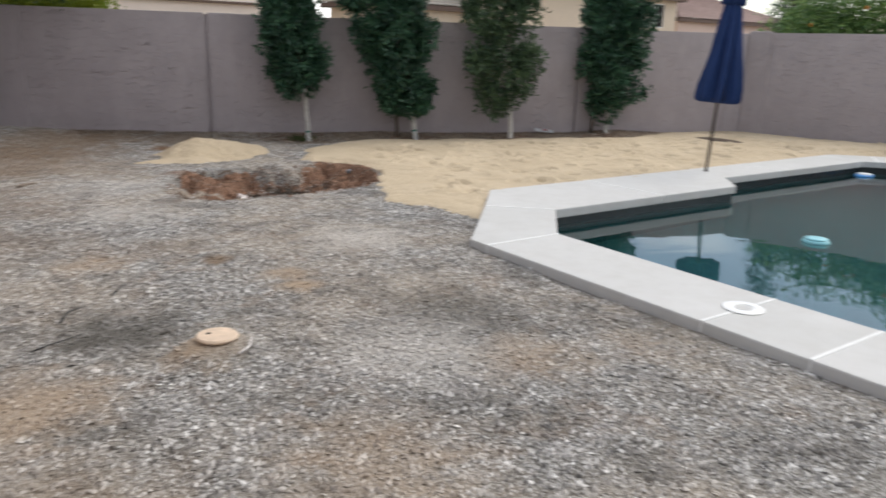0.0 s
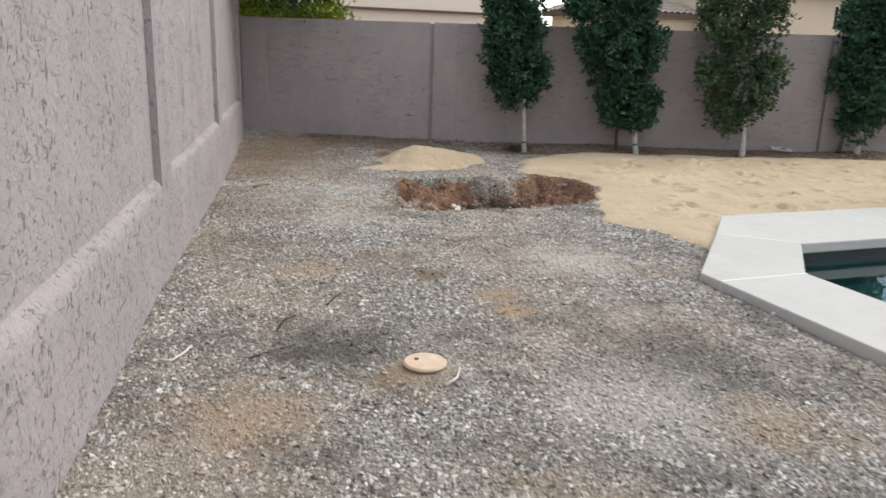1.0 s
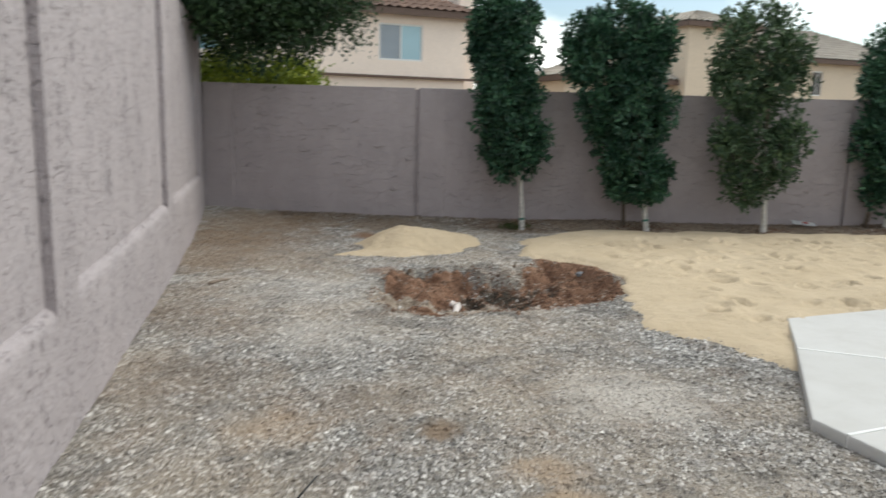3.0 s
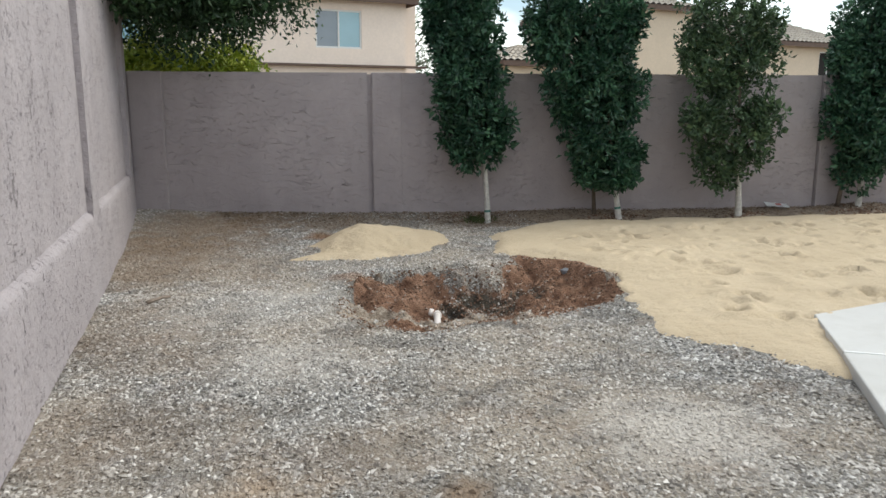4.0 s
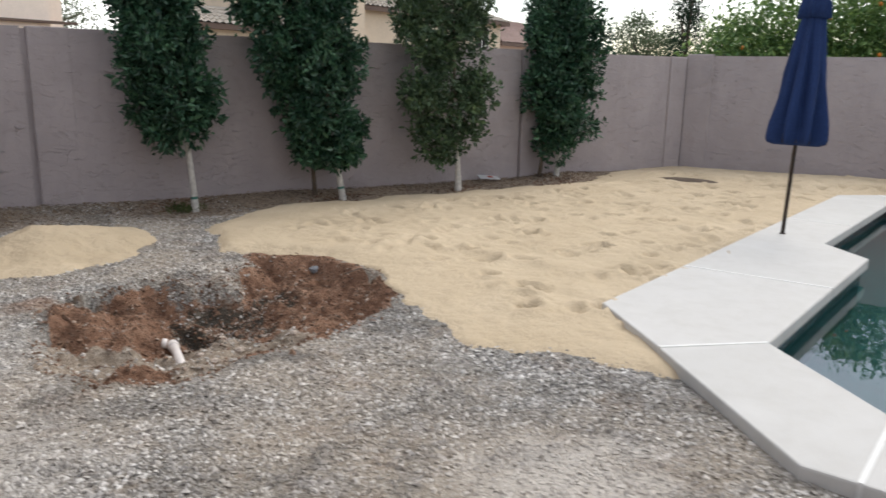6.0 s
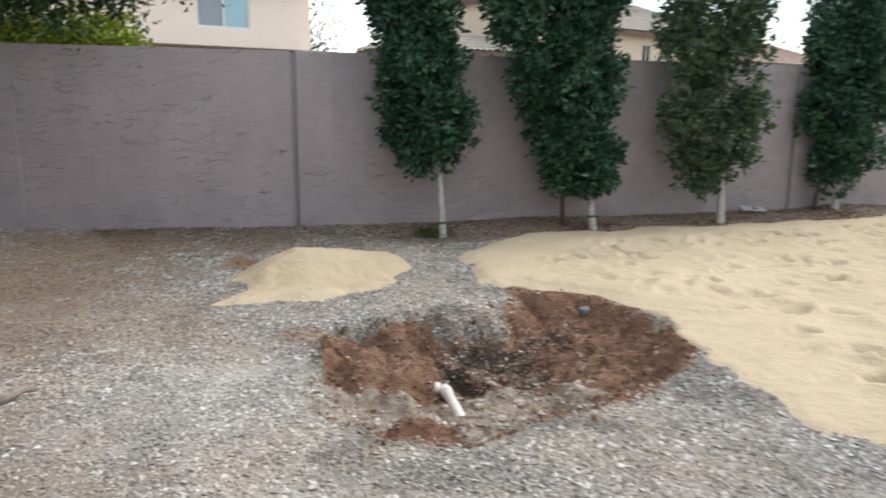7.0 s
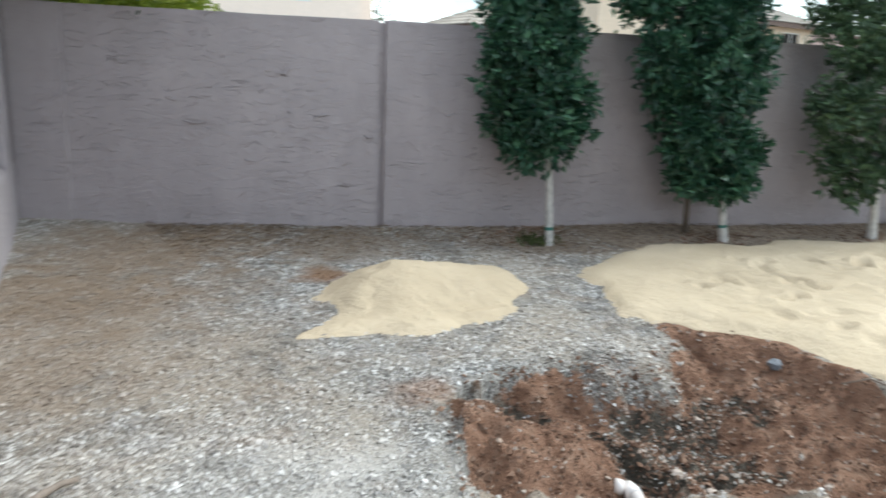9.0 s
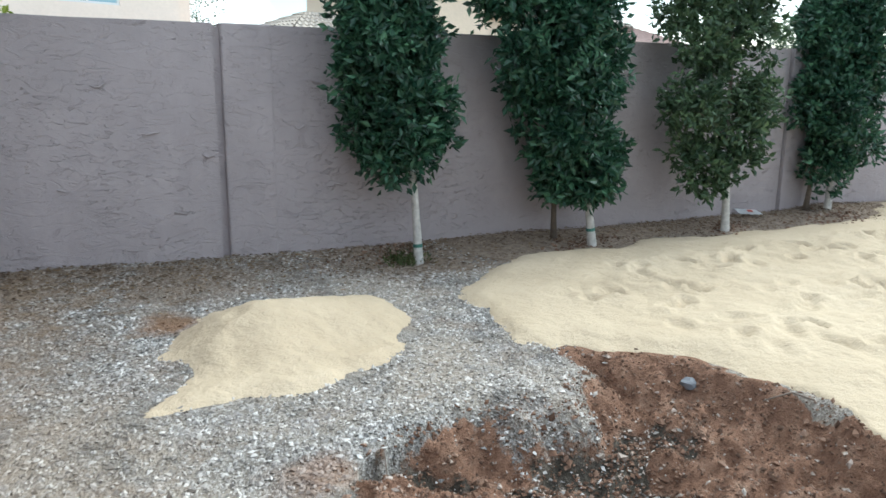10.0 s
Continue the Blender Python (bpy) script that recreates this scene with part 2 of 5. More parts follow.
def leaf_material(name, dark, light, rough=0.45):
    m = Mat(name, rough, spec=0.4)
    c = m.ramp(m.island(), [(0.0, dark), (0.6, tuple((a + b) / 2 for a, b in zip(dark, light))), (1.0, light)])
    # dark patches in the leaf colour stand for shade between leafy clumps
    c = m.mix(m.ramp(m.noise(2.6, 4.0), [(0.42, 0.0), (0.62, 0.7)]), c, tuple(v * 0.8 for v in dark))
    m.colour(c)
    tr = m.n.new("ShaderNodeBsdfTranslucent")
    m.l.new(c, tr.inputs["Color"])
    sh = m.n.new("ShaderNodeMixShader")
    sh.inputs["Fac"].default_value = 0.18
    m.l.new(m.p.outputs[0], sh.inputs[1]), m.l.new(tr.outputs[0], sh.inputs[2])
    m.l.new(sh.outputs[0], m.n["Material Output"].inputs["Surface"])
    return m.m


def coping_material():
    m = Mat("pale_concrete", 0.75, spec=0.3)
    base = m.ramp(m.object_random(), [(0.0, (0.52, 0.515, 0.495)), (1.0, (0.57, 0.56, 0.54))])
    c = m.mix(m.ramp(m.noise(7.0, 6.0, 0.65), [(0.42, 0.0), (0.72, 0.45)]), base, (0.47, 0.455, 0.425))
    c = m.mix(m.ramp(m.noise(1.6, 4.0), [(0.5, 0.0), (0.7, 0.35)]), c, (0.64, 0.635, 0.62))
    m.colour(c)
    m.bump(m.noise(120.0, 4.0), 0.003, 0.5)
    return m.m


def water_material():
    m = Mat("pool_water", 0.0, spec=0.5)
    m.p.inputs["IOR"].default_value = 1.55
    m.p.inputs["Transmission Weight"].default_value = 1.0
    m.colour((0.55, 0.85, 0.86))
    m.bump(m.noise(1.6, 3.0, 0.5, (1, 1.6, 1), 0.6), 0.006, 0.28)
    return m.m


def glass_material(name, base, rough=0.06):
    m = Mat(name, rough, spec=0.6)
    m.colour(m.mix(m.ramp(m.noise(1.2, 2.0), [(0.4, 0.0), (0.7, 0.5)]), base, tuple(v * 0.7 for v in base)))
    return m.m


M_GROUND, M_STONE, M_CLOD, M_SAND = ground_material(), stone_material(), clod_material(), sand_material()
WALL_PAINT = (0.41, 0.362, 0.362)
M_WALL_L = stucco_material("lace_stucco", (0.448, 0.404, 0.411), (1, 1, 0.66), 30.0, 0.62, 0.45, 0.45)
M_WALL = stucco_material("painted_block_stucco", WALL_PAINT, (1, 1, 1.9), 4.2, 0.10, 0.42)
M_COPING = coping_material()
M_GROUT = plain("white_grout", (0.80, 0.80, 0.78), 0.8, 40.0, 0.1)
M_TILE = plain("dark_waterline_tile", (0.035, 0.045, 0.05), 0.25, 12.0, 0.3)
M_SHELL = plain("grey_pool_plaster", (0.010, 0.095, 0.105), 0.8, 6.0, 0.3)
M_WATER = water_material()
M_BARK = plain("brown_bark", (0.16, 0.125, 0.095), 0.9, 30.0, 0.4, 0.008)
M_WHITE_BARK = plain("whitewashed_bark", (0.60, 0.57, 0.52), 0.9, 22.0, 0.35, 0.006)
M_TAPE = plain("green_tie_tape", (0.05, 0.17, 0.13), 0.5, 20.0, 0.2)
M_FICUS = leaf_material("ficus_leaf", (0.012, 0.045, 0.026), (0.092, 0.20, 0.105), 0.36)
M_FICUS_DULL = leaf_material("dull_ficus_leaf", (0.028, 0.058, 0.026), (0.15, 0.23, 0.11), 0.42)
M_CITRUS = leaf_material("citrus_leaf", (0.075, 0.16, 0.045), (0.29, 0.42, 0.12))
M_OVERHANG = leaf_material("shade_tree_leaf", (0.016, 0.042, 0.018), (0.06, 0.12, 0.04), 0.55)
M_YELLOW = leaf_material("young_yellow_leaf", (0.20, 0.28, 0.03), (0.42, 0.46, 0.06), 0.55)
M_FAR_LEAF = leaf_material("desert_tree_leaf", (0.09, 0.13, 0.07), (0.20, 0.25, 0.14), 0.6)
M_WEED = leaf_material("olive_weed_leaf", (0.06, 0.08, 0.025), (0.15, 0.17, 0.06), 0.7)
M_CYPRESS = leaf_material("cypress_leaf", (0.012, 0.035, 0.018), (0.03, 0.07, 0.03), 0.6)
M_CANVAS = plain("navy_canvas", (0.022, 0.045, 0.135), 0.85, 60.0, 0.3, 0.002, spec=0.2)
M_POLE = plain("bronze_pole", (0.05, 0.035, 0.028), 0.4, 30.0, 0.3, 0.0, 0.6)
M_PVC = plain("white_pvc", (0.78, 0.72, 0.68), 0.4, 12.0, 0.15, 0.0)
M_LID = plain("buff_plastic", (0.72, 0.55, 0.40), 0.55, 25.0, 0.2, 0.001)
M_DARK = plain("black_hole", (0.015, 0.013, 0.012), 0.9, 20.0, 0.2, 0.0)
M_SKIM = plain("white_plastic", (0.82, 0.82, 0.80), 0.35, 20.0, 0.08, 0.0)
M_BLUE = plain("blue_plastic", (0.06, 0.28, 0.62), 0.35, 20.0, 0.15, 0.0)
M_TEAL = plain("pale_blue_plastic", (0.30, 0.66, 0.72), 0.3, 20.0, 0.1, 0.0)
M_HOUSE1 = plain("cream_stucco", (0.86, 0.74, 0.64), 0.9, 14.0, 0.08, 0.004)
M_HOUSE2 = plain("tan_stucco", (0.68, 0.57, 0.44), 0.9, 14.0, 0.1, 0.004)
M_HOUSE3 = plain("pink_stucco", (0.74, 0.58, 0.50), 0.9, 14.0, 0.1, 0.004)
M_TILE_RED = plain("brown_clay_tile", (0.26, 0.17, 0.13), 0.85, 3.0, 0.35, 0.003)
M_TILE_TAN = plain("tan_concrete_tile", (0.44, 0.39, 0.33), 0.85, 3.0, 0.25, 0.003)
M_TILE_ROSE = plain("rose_clay_tile", (0.42, 0.30, 0.26), 0.85, 3.0, 0.3, 0.003)
M_TRIM = plain("dark_brown_trim", (0.13, 0.085, 0.065), 0.7, 10.0, 0.2, 0.001)
M_FRAME = plain("white_window_frame", (0.75, 0.75, 0.73), 0.5, 10.0, 0.08, 0.0)
M_GLASS = glass_material("pale_blue_window_glass", (0.30, 0.50, 0.58))
M_GLASS_DIM = glass_material("grey_window_glass", (0.20, 0.25, 0.30))
M_STICK = plain("grey_dry_wood", (0.30, 0.24, 0.19), 0.9, 30.0, 0.4, 0.003)
M_BLACK_HOSE = plain("black_drip_hose", (0.02, 0.02, 0.02), 0.6, 20.0, 0.2, 0.0)
M_SOIL = plain("damp_soil", (0.15, 0.11, 0.08), 0.95, 14.0, 0.5, 0.01)
M_PAPER = plain("white_paper", (0.80, 0.80, 0.80), 0.7, 20.0, 0.1, 0.0)
M_RED_PRINT = plain("dull_red_print", (0.45, 0.12, 0.10), 0.7, 20.0, 0.1, 0.0)
M_ORANGE = plain("orange_peel", (0.70, 0.22, 0.02), 0.5, 30.0, 0.2, 0.002)
M_LITTER = leaf_material("dry_leaf", (0.10, 0.065, 0.04), (0.30, 0.21, 0.12), 0.9)
M_BLUE_STONE = plain("blue_grey_stone", (0.19, 0.20, 0.215), 0.8, 20.0, 0.3, 0.004)


# ---- building helpers ----
def raw_mesh(name, verts, faces, material, smooth=False):
    """A mesh out of number arrays; every face has the same count of corners."""
    verts, faces = np.asarray(verts, np.float32), np.asarray(faces, np.int32)
    me = bpy.data.meshes.new(name)
    me.vertices.add(len(verts))
    me.vertices.foreach_set("co", verts.ravel())
    k = faces.shape[1]
    me.loops.add(faces.size)
    me.loops.foreach_set("vertex_index", faces.ravel())
    me.polygons.add(len(faces))
    me.polygons.foreach_set("loop_start", np.arange(0, faces.size, k, dtype=np.int32))
    me.polygons.foreach_set("loop_total", np.full(len(faces), k, np.int32))
    me.polygons.foreach_set("use_smooth", np.full(len(faces), smooth))
    me.update(calc_edges=True)
    me.validate()
    me.materials.append(material)
    return me


def from_bm(name, bm, material, smooth=False):
    me = bpy.data.meshes.new(name)
    bmesh.ops.recalc_face_normals(bm, faces=bm.faces)
    bm.to_mesh(me)
    bm.free()
    me.materials.append(material)
    if smooth:
        me.polygons.foreach_set("use_smooth", [True] * len(me.polygons))
    return me


def part(name, bm, material, parent, label="", smooth=False):
    """Links a bmesh (or a ready mesh) as one object under a thing or a part."""
    me = from_bm(name, bm, material, smooth) if isinstance(bm, bmesh.types.BMesh) else bm
    ob = new(name, me)
    ob.parent = parent
    if label:
        ob["label"] = label
    return ob


def empty(name, at=(0, 0, 0), turn=0.0):
    ob = new(name)
    ob.empty_display_size = 0.1
    ob.matrix_world = pose(*at, 0, 0, turn)
    bpy.context.view_layer.update()
    return ob


def box(bm, x0, x1, y0, y1, z0, z1, bevel=0.0, m=None):
    """Adds a box between the given coordinates."""
    r = bmesh.ops.create_cube(bm, size=1.0)
    vs = r["verts"]
    for v in vs:
        v.co = Vector(((x0 + x1) / 2 + v.co.x * (x1 - x0), (y0 + y1) / 2 + v.co.y * (y1 - y0), (z0 + z1) / 2 + v.co.z * (z1 - z0)))
    if bevel:
        es = {e for v in vs for e in v.link_edges}
        out = bmesh.ops.bevel(bm, geom=list(es), offset=bevel, segments=2, affect="EDGES", profile=0.6)
        vs = list({v for f in out["faces"] for v in f.verts} | {v for v in vs if v.is_valid})
    if m is not None:
        bmesh.ops.transform(bm, matrix=m, verts=vs)
    return vs


def boxes(*specs, bevel=0.0, m=None):
    bm = bmesh.new()
    for s in specs:
        box(bm, *s, bevel=bevel, m=m)
    return bm


def prism(outline, z0, z1, bevel=0.0):
    """A slab over a flat outline, its upper and lower rims eased."""
    bm = bmesh.new()
    lo = [bm.verts.new((x, y, z0)) for x, y in outline]
    f = bm.faces.new(lo)
    up = bmesh.ops.extrude_face_region(bm, geom=[f])
    for v in up["geom"]:
        if isinstance(v, bmesh.types.BMVert):
            v.co.z = z1
    if bevel:
        es = [e for e in bm.edges if abs(e.verts[0].co.z - e.verts[1].co.z) < 1e-6]
        bmesh.ops.bevel(bm, geom=es, offset=bevel, segments=2, affect="EDGES", profile=0.6)
    return bm


def tube(bm, points, radii, sides=8, cap=True):
    """A round bar along points, with a radius at each."""
    rings = []
    pts = [Vector(p) for p in points]
    for i, p in enumerate(pts):
        d = (pts[min(i + 1, len(pts) - 1)] - pts[max(i - 1, 0)]).normalized()
        side = d.cross(Vector((0.31, 0.17, 0.94) if abs(d.z) < 0.9 else (1, 0.1, 0))).normalized()
        over = d.cross(side)
        rings.append([bm.verts.new(p + radii[i] * (math.cos(a) * side + math.sin(a) * over)) for a in (2 * math.pi * k / sides for k in range(sides))])
    for a, b in zip(rings, rings[1:]):
        for k in range(sides):
            bm.faces.new((a[k], a[(k + 1) % sides], b[(k + 1) % sides], b[k]))
    if cap:
        bm.faces.new(rings[0][::-1]), bm.faces.new(rings[-1])
    return bm


def lathe(bm, profile, sides=24, at=(0, 0, 0), wave=None):
    """Turns (radius, height) pairs round the z axis."""
    rings = []
    for r, z in profile:
        rings.append([bm.verts.new((at[0] + r * (wave(k, r, z) if wave else 1) * math.cos(2 * math.pi * k / sides), at[1] + r * (wave(k, r, z) if wave else 1) * math.sin(2 * math.pi * k / sides), at[2] + z)) for k in range(sides)])
    for a, b in zip(rings, rings[1:]):
        for k in range(sides):
            bm.faces.new((a[k], a[(k + 1) % sides], b[(k + 1) % sides], b[k]))
    bm.faces.new(rings[0][::-1]), bm.faces.new(rings[-1])
    return bm


RNG = np.random.default_rng(7)


def value_noise(x, y, cell, seed):
    """Smooth random heights between -1 and 1 on a plan."""
    r = np.random.default_rng(seed).uniform(-1, 1, (256, 256))
    u, v = np.asarray(x) / cell + 500.0, np.asarray(y) / cell + 500.0
    i, j = np.floor(u).astype(int), np.floor(v).astype(int)
    fu, fv = u - i, v - j
    fu, fv = fu * fu * (3 - 2 * fu), fv * fv * (3 - 2 * fv)
    g = lambda a, b: r[(i + a) % 256, (j + b) % 256]
    return (g(0, 0) * (1 - fu) + g(1, 0) * fu) * (1 - fv) + (g(0, 1) * (1 - fu) + g(1, 1) * fu) * fv


def inside_by(x, y, outline):
    """How far plan points lie inside an outline (negative: outside)."""
    x, y = np.asarray(x, float), np.asarray(y, float)
    best, odd = np.full(x.shape, 1e9), np.zeros(x.shape, bool)
    for (ax, ay), (bx, by) in zip(outline, outline[1:] + outline[:1]):
        ex, ey = bx - ax, by - ay
        t = np.clip(((x - ax) * ex + (y - ay) * ey) / (ex * ex + ey * ey), 0, 1)
        best = np.minimum(best, np.hypot(x - ax - t * ex, y - ay - t * ey))
        if ay != by:
            odd ^= ((ay > y) != (by > y)) & (x < (bx - ax) * (y - ay) / (by - ay) + ax)
    return np.where(odd, best, -best)


def ease(v, a, b):
    t = np.clip((v - a) / (b - a), 0, 1)
    return t * t * (3 - 2 * t)


# ---- the plan ----
POOL_OUT = [(3.50, -3.2), (3.50, 4.82), (4.98, 6.41), (11.78, 6.37), (13.15, 4.95), (13.15, -3.2)]
POOL_IN = [(4.25, -2.5), (4.25, 4.61), (4.91, 5.33), (7.72, 5.30), (8.15, 5.74), (11.46, 5.70), (12.20, 4.92), (12.20, -2.5)]
COPING_TOP = 0.07
WATER_Z = -0.10
PIT = [(2.66, 9.25), (3.12, 9.46), (3.62, 9.38), (3.92, 9.18), (4.26, 9.26), (4.52, 9.56), (4.80, 8.98), (4.68, 8.60), (4.72, 8.28), (4.36, 7.66), (3.86, 7.46), (3.26, 7.44), (2.87, 7.48), (2.48, 7.46), (2.18, 7.70), (2.10, 8.13), (2.26, 8.50), (2.46, 8.90)]
SAND = [(4.98, 10.70), (4.65, 10.12), (4.50, 9.58), (4.66, 8.95), (4.54, 8.30), (4.30, 7.70), (4.02, 7.10), (3.93, 6.60), (4.12, 6.05), (4.30, 5.55), (5.2, 5.6), (13.0, 5.2),
        (13.4, 2.0), (15.6, 2.0), (14.9, 6.2), (14.2, 9.3), (13.7, 9.75), (12.4, 9.95), (11.2, 9.70), (10.2, 9.72), (9.4, 10.02), (8.6, 10.34), (8.05, 10.76), (7.3, 10.78), (6.4, 11.12), (5.7, 11.06)]
PILE = [(2.28, 10.34), (2.64, 10.50), (2.84, 10.90), (3.02, 11.23), (3.38, 11.52), (3.90, 11.52), (4.36, 11.10), (4.30, 10.62), (4.00, 10.28), (3.45, 10.10), (3.04, 10.13), (2.67, 10.25)]
BACK_A, BACK_B, BACK_C = Vector((1.25, 13.78)), Vector((10.39, 10.62)), Vector((13.96, 9.47))
LEFT_NEAR = Vector((0.155 * (-4 - 5.86), -4.0))
RIGHT_END = Vector((16.9, -1.0))


def back_line(x):
    """The y of the back wall's face at x."""
    x = np.asarray(x, float)
    a = BACK_A.y + (x - BACK_A.x) * (BACK_B.y - BACK_A.y) / (BACK_B.x - BACK_A.x)
    b = BACK_B.y + (x - BACK_B.x) * (BACK_C.y - BACK_B.y) / (BACK_C.x - BACK_B.x)
    return np.where(x < BACK_B.x, a, b)


def tongue(x, y):
    """Where gravel has slid down the far side of the hole."""
    v = 0.10 * value_noise(x, y, 0.25, 14) + 0.06 * value_noise(x, y, 0.09, 15)
    return ease(1 - np.hypot((x - 3.84) / 0.40, (y - 9.26) / 0.36) + v * 2.2, 0.0, 0.5)


TREE_FEET = [(5.468, 11.775, -0.055), (7.175, 11.09, -0.03), (8.74, 10.49, -0.005), (10.81, 10.13, 0.05)]


def ground_height(x, y):
    x, y = np.asarray(x, float), np.asarray(y, float)
    z = yard_height(x, y)
    for fx, fy, fz in TREE_FEET:
        z = z + (fz - yard_height(fx, fy)) * np.exp(-((x - fx) / 0.75) ** 2 - ((y - fy) / 0.45) ** 2)
    return z


def yard_height(x, y):
    x, y = np.asarray(x, float), np.asarray(y, float)
    near = np.exp(-(np.maximum(np.hypot(x - 5, y - 6) - 14, 0) / 8) ** 2)
    z = 0.018 * value_noise(x, y, 1.7, 3) + 0.010 * value_noise(x, y, 0.45, 4) + 0.005 * value_noise(x, y, 0.14, 5)
    z = z * near - 0.045 * np.exp(-((y - 10.0) / 1.6) ** 2) * ease(x, -2, 1) * near
    z += 0.13 * np.exp(-(np.hypot(x - 1.1, y - 13.9) / 1.3) ** 2)
    z += 0.05 * ease(back_line(x) - y, 0.9, 0.0) * near * (np.abs(x - 6) < 12)
    z += 0.08 * np.exp(-(np.hypot(x - 1.13, y - 3.8) / 0.2) ** 4)
    z -= 0.02 * np.exp(-(np.hypot(x - 0.78, y - 4.4) / 0.4) ** 2)
    # the dug hole: a deep end under the far rim, a ramp of loose dirt on the pool side
    d = inside_by(x, y, PIT) + 0.06 * value_noise(x, y, 0.3, 8) + 0.03 * value_noise(x, y, 0.1, 9)
    deep = 0.13 * ease(d, -0.02, 0.22) + 0.07 * ease(d, 0.0, 0.34) * ease(x + 0.8 * y, 9.0, 9.6)
    deep += 0.17 * np.exp(-((x - 3.72) / 0.36) ** 2 - ((y - 8.66) / 0.36) ** 2) * (d > 0)
    wob = 0.07 * value_noise(x, y, 0.22, 13)
    deep += 0.16 * np.exp(-((np.hypot((x - 2.86) / 0.50, (y - 8.80) / 0.56) - 1 + wob) / 0.16) ** 4) * ease(x + 0.6 * y, 8.15, 8.4) * (d > 0)
    deep -= 0.13 * np.exp(-(((x - 2.80) / 0.34) ** 2 + ((y - 8.78) / 0.40) ** 2) ** 1.5) * (d > 0)
    deep -= 0.08 * np.exp(-((x - 2.48) / 0.26) ** 2 - ((y - 7.88) / 0.18) ** 2) * (d > 0)
    deep -= 0.09 * np.exp(-((x - 4.38) / 0.35) ** 2 - ((y - 8.4) / 0.55) ** 2) * (d > 0)
    deep *= 1 - 0.62 * tongue(x, y)
    z -= deep
    z += (0.06 * value_noise(x, y, 0.30, 10) + 0.05 * value_noise(x, y, 0.13, 11) + 0.028 * value_noise(x, y, 0.06, 12) + 0.012 * value_noise(x, y, 0.03, 16)) * ease(d, -0.05, 0.2)
    z += 0.03 * np.exp(-((d + 0.12) / 0.11) ** 2) * near * ease(x, 4.3, 3.8) * ease(y, 8.2, 8.9)
    return z


def sand_height(x, y):
    x, y = np.asarray(x, float), np.asarray(y, float)
    d = inside_by(x, y, SAND) + 0.07 * value_noise(x, y, 0.55, 21) + 0.06 * value_noise(x, y, 0.16, 22) + 0.03 * value_noise(x, y, 0.07, 27)
    base = 0.02 * value_noise(x, y, 1.7, 3) + 0.02 + 0.02 * value_noise(x, y, 1.1, 23)
    base = base - 0.028 * np.exp(-((y - 10.0) / 1.6) ** 2) * ease(x, 9.0, 6.5)
    up = -0.075 + 0.075 * ease(d, -0.20, 0.10) + 0.032 * ease(d, 0.0, 0.7)
    prints = 0.014 * value_noise(x, y, 0.24, 24) + 0.009 * value_noise(x, y, 0.11, 25) + 0.004 * value_noise(x, y, 0.06, 28)
    near_pool = ease(inside_by(x, y, POOL_OUT), -0.35, 0.0)
    out = base + up + prints * ease(d, 0.1, 0.7)
    out = np.where(near_pool > 0, np.minimum(out, 0.045) * near_pool + out * (1 - near_pool), out)
    dp = inside_by(x, y, PIT) + 0.06 * value_noise(x, y, 0.3, 8) + 0.03 * value_noise(x, y, 0.1, 9)
    out = out - 0.040 * ease(dp, -0.30, -0.06) * ease(y, 8.3, 8.8) - 0.6 * ease(dp, -0.04, 0.16)
    g = np.random.default_rng(26)
    for _ in range(430):
        px, py, turn, deep, ln = g.uniform(4.2, 14.2), g.uniform(5.8, 11.0), g.uniform(0, 3.14), g.uniform(0.018, 0.05), g.uniform(0.08, 0.15)
        u, v = (x - px) * math.cos(turn) + (y - py) * math.sin(turn), (y - py) * math.cos(turn) - (x - px) * math.sin(turn)
        r2 = (u / ln) ** 2 + (v / 0.062) ** 2
        out = out - deep * (np.exp(-r2 ** 3) - 0.40 * np.exp(-((np.sqrt(r2) - 1.5) / 0.4) ** 2)) * ease(d, 0.35, 0.8)
    tree_dip = 0.10 * np.exp(-(np.hypot(x - 12.0, y - 8.55) / 0.28) ** 2)
    return np.where(d > -0.3, out - tree_dip * 0.4, -0.3)


def pile_height(x, y):
    x, y = np.asarray(x, float), np.asarray(y, float)
    d = inside_by(x, y, PILE) + 0.06 * value_noise(x, y, 0.3, 31) + 0.015 * value_noise(x, y, 0.1, 32)
    z = ground_height(x, y) - 0.035 + 0.055 * ease(d, -0.12, 0.14)
    z += 0.20 * np.exp(-(np.hypot((x - 3.36) / 0.40, (y - 11.0) / 0.33)) ** 1.5) + 0.07 * np.exp(-(np.hypot((x - 4.0) / 0.4, (y - 10.95) / 0.3)) ** 2)
    z -= 0.045 * np.exp(-(np.hypot(x - 3.22, y - 11.02) / 0.075) ** 2) + 0.03 * np.exp(-(np.hypot((x - 3.5) / 0.12, (y - 11.22) / 0.06)) ** 2)
    z += 0.020 * value_noise(x, y, 0.2, 33) + 0.008 * value_noise(x, y, 0.07, 34)
    return np.where(d > -0.2, z, -0.3)


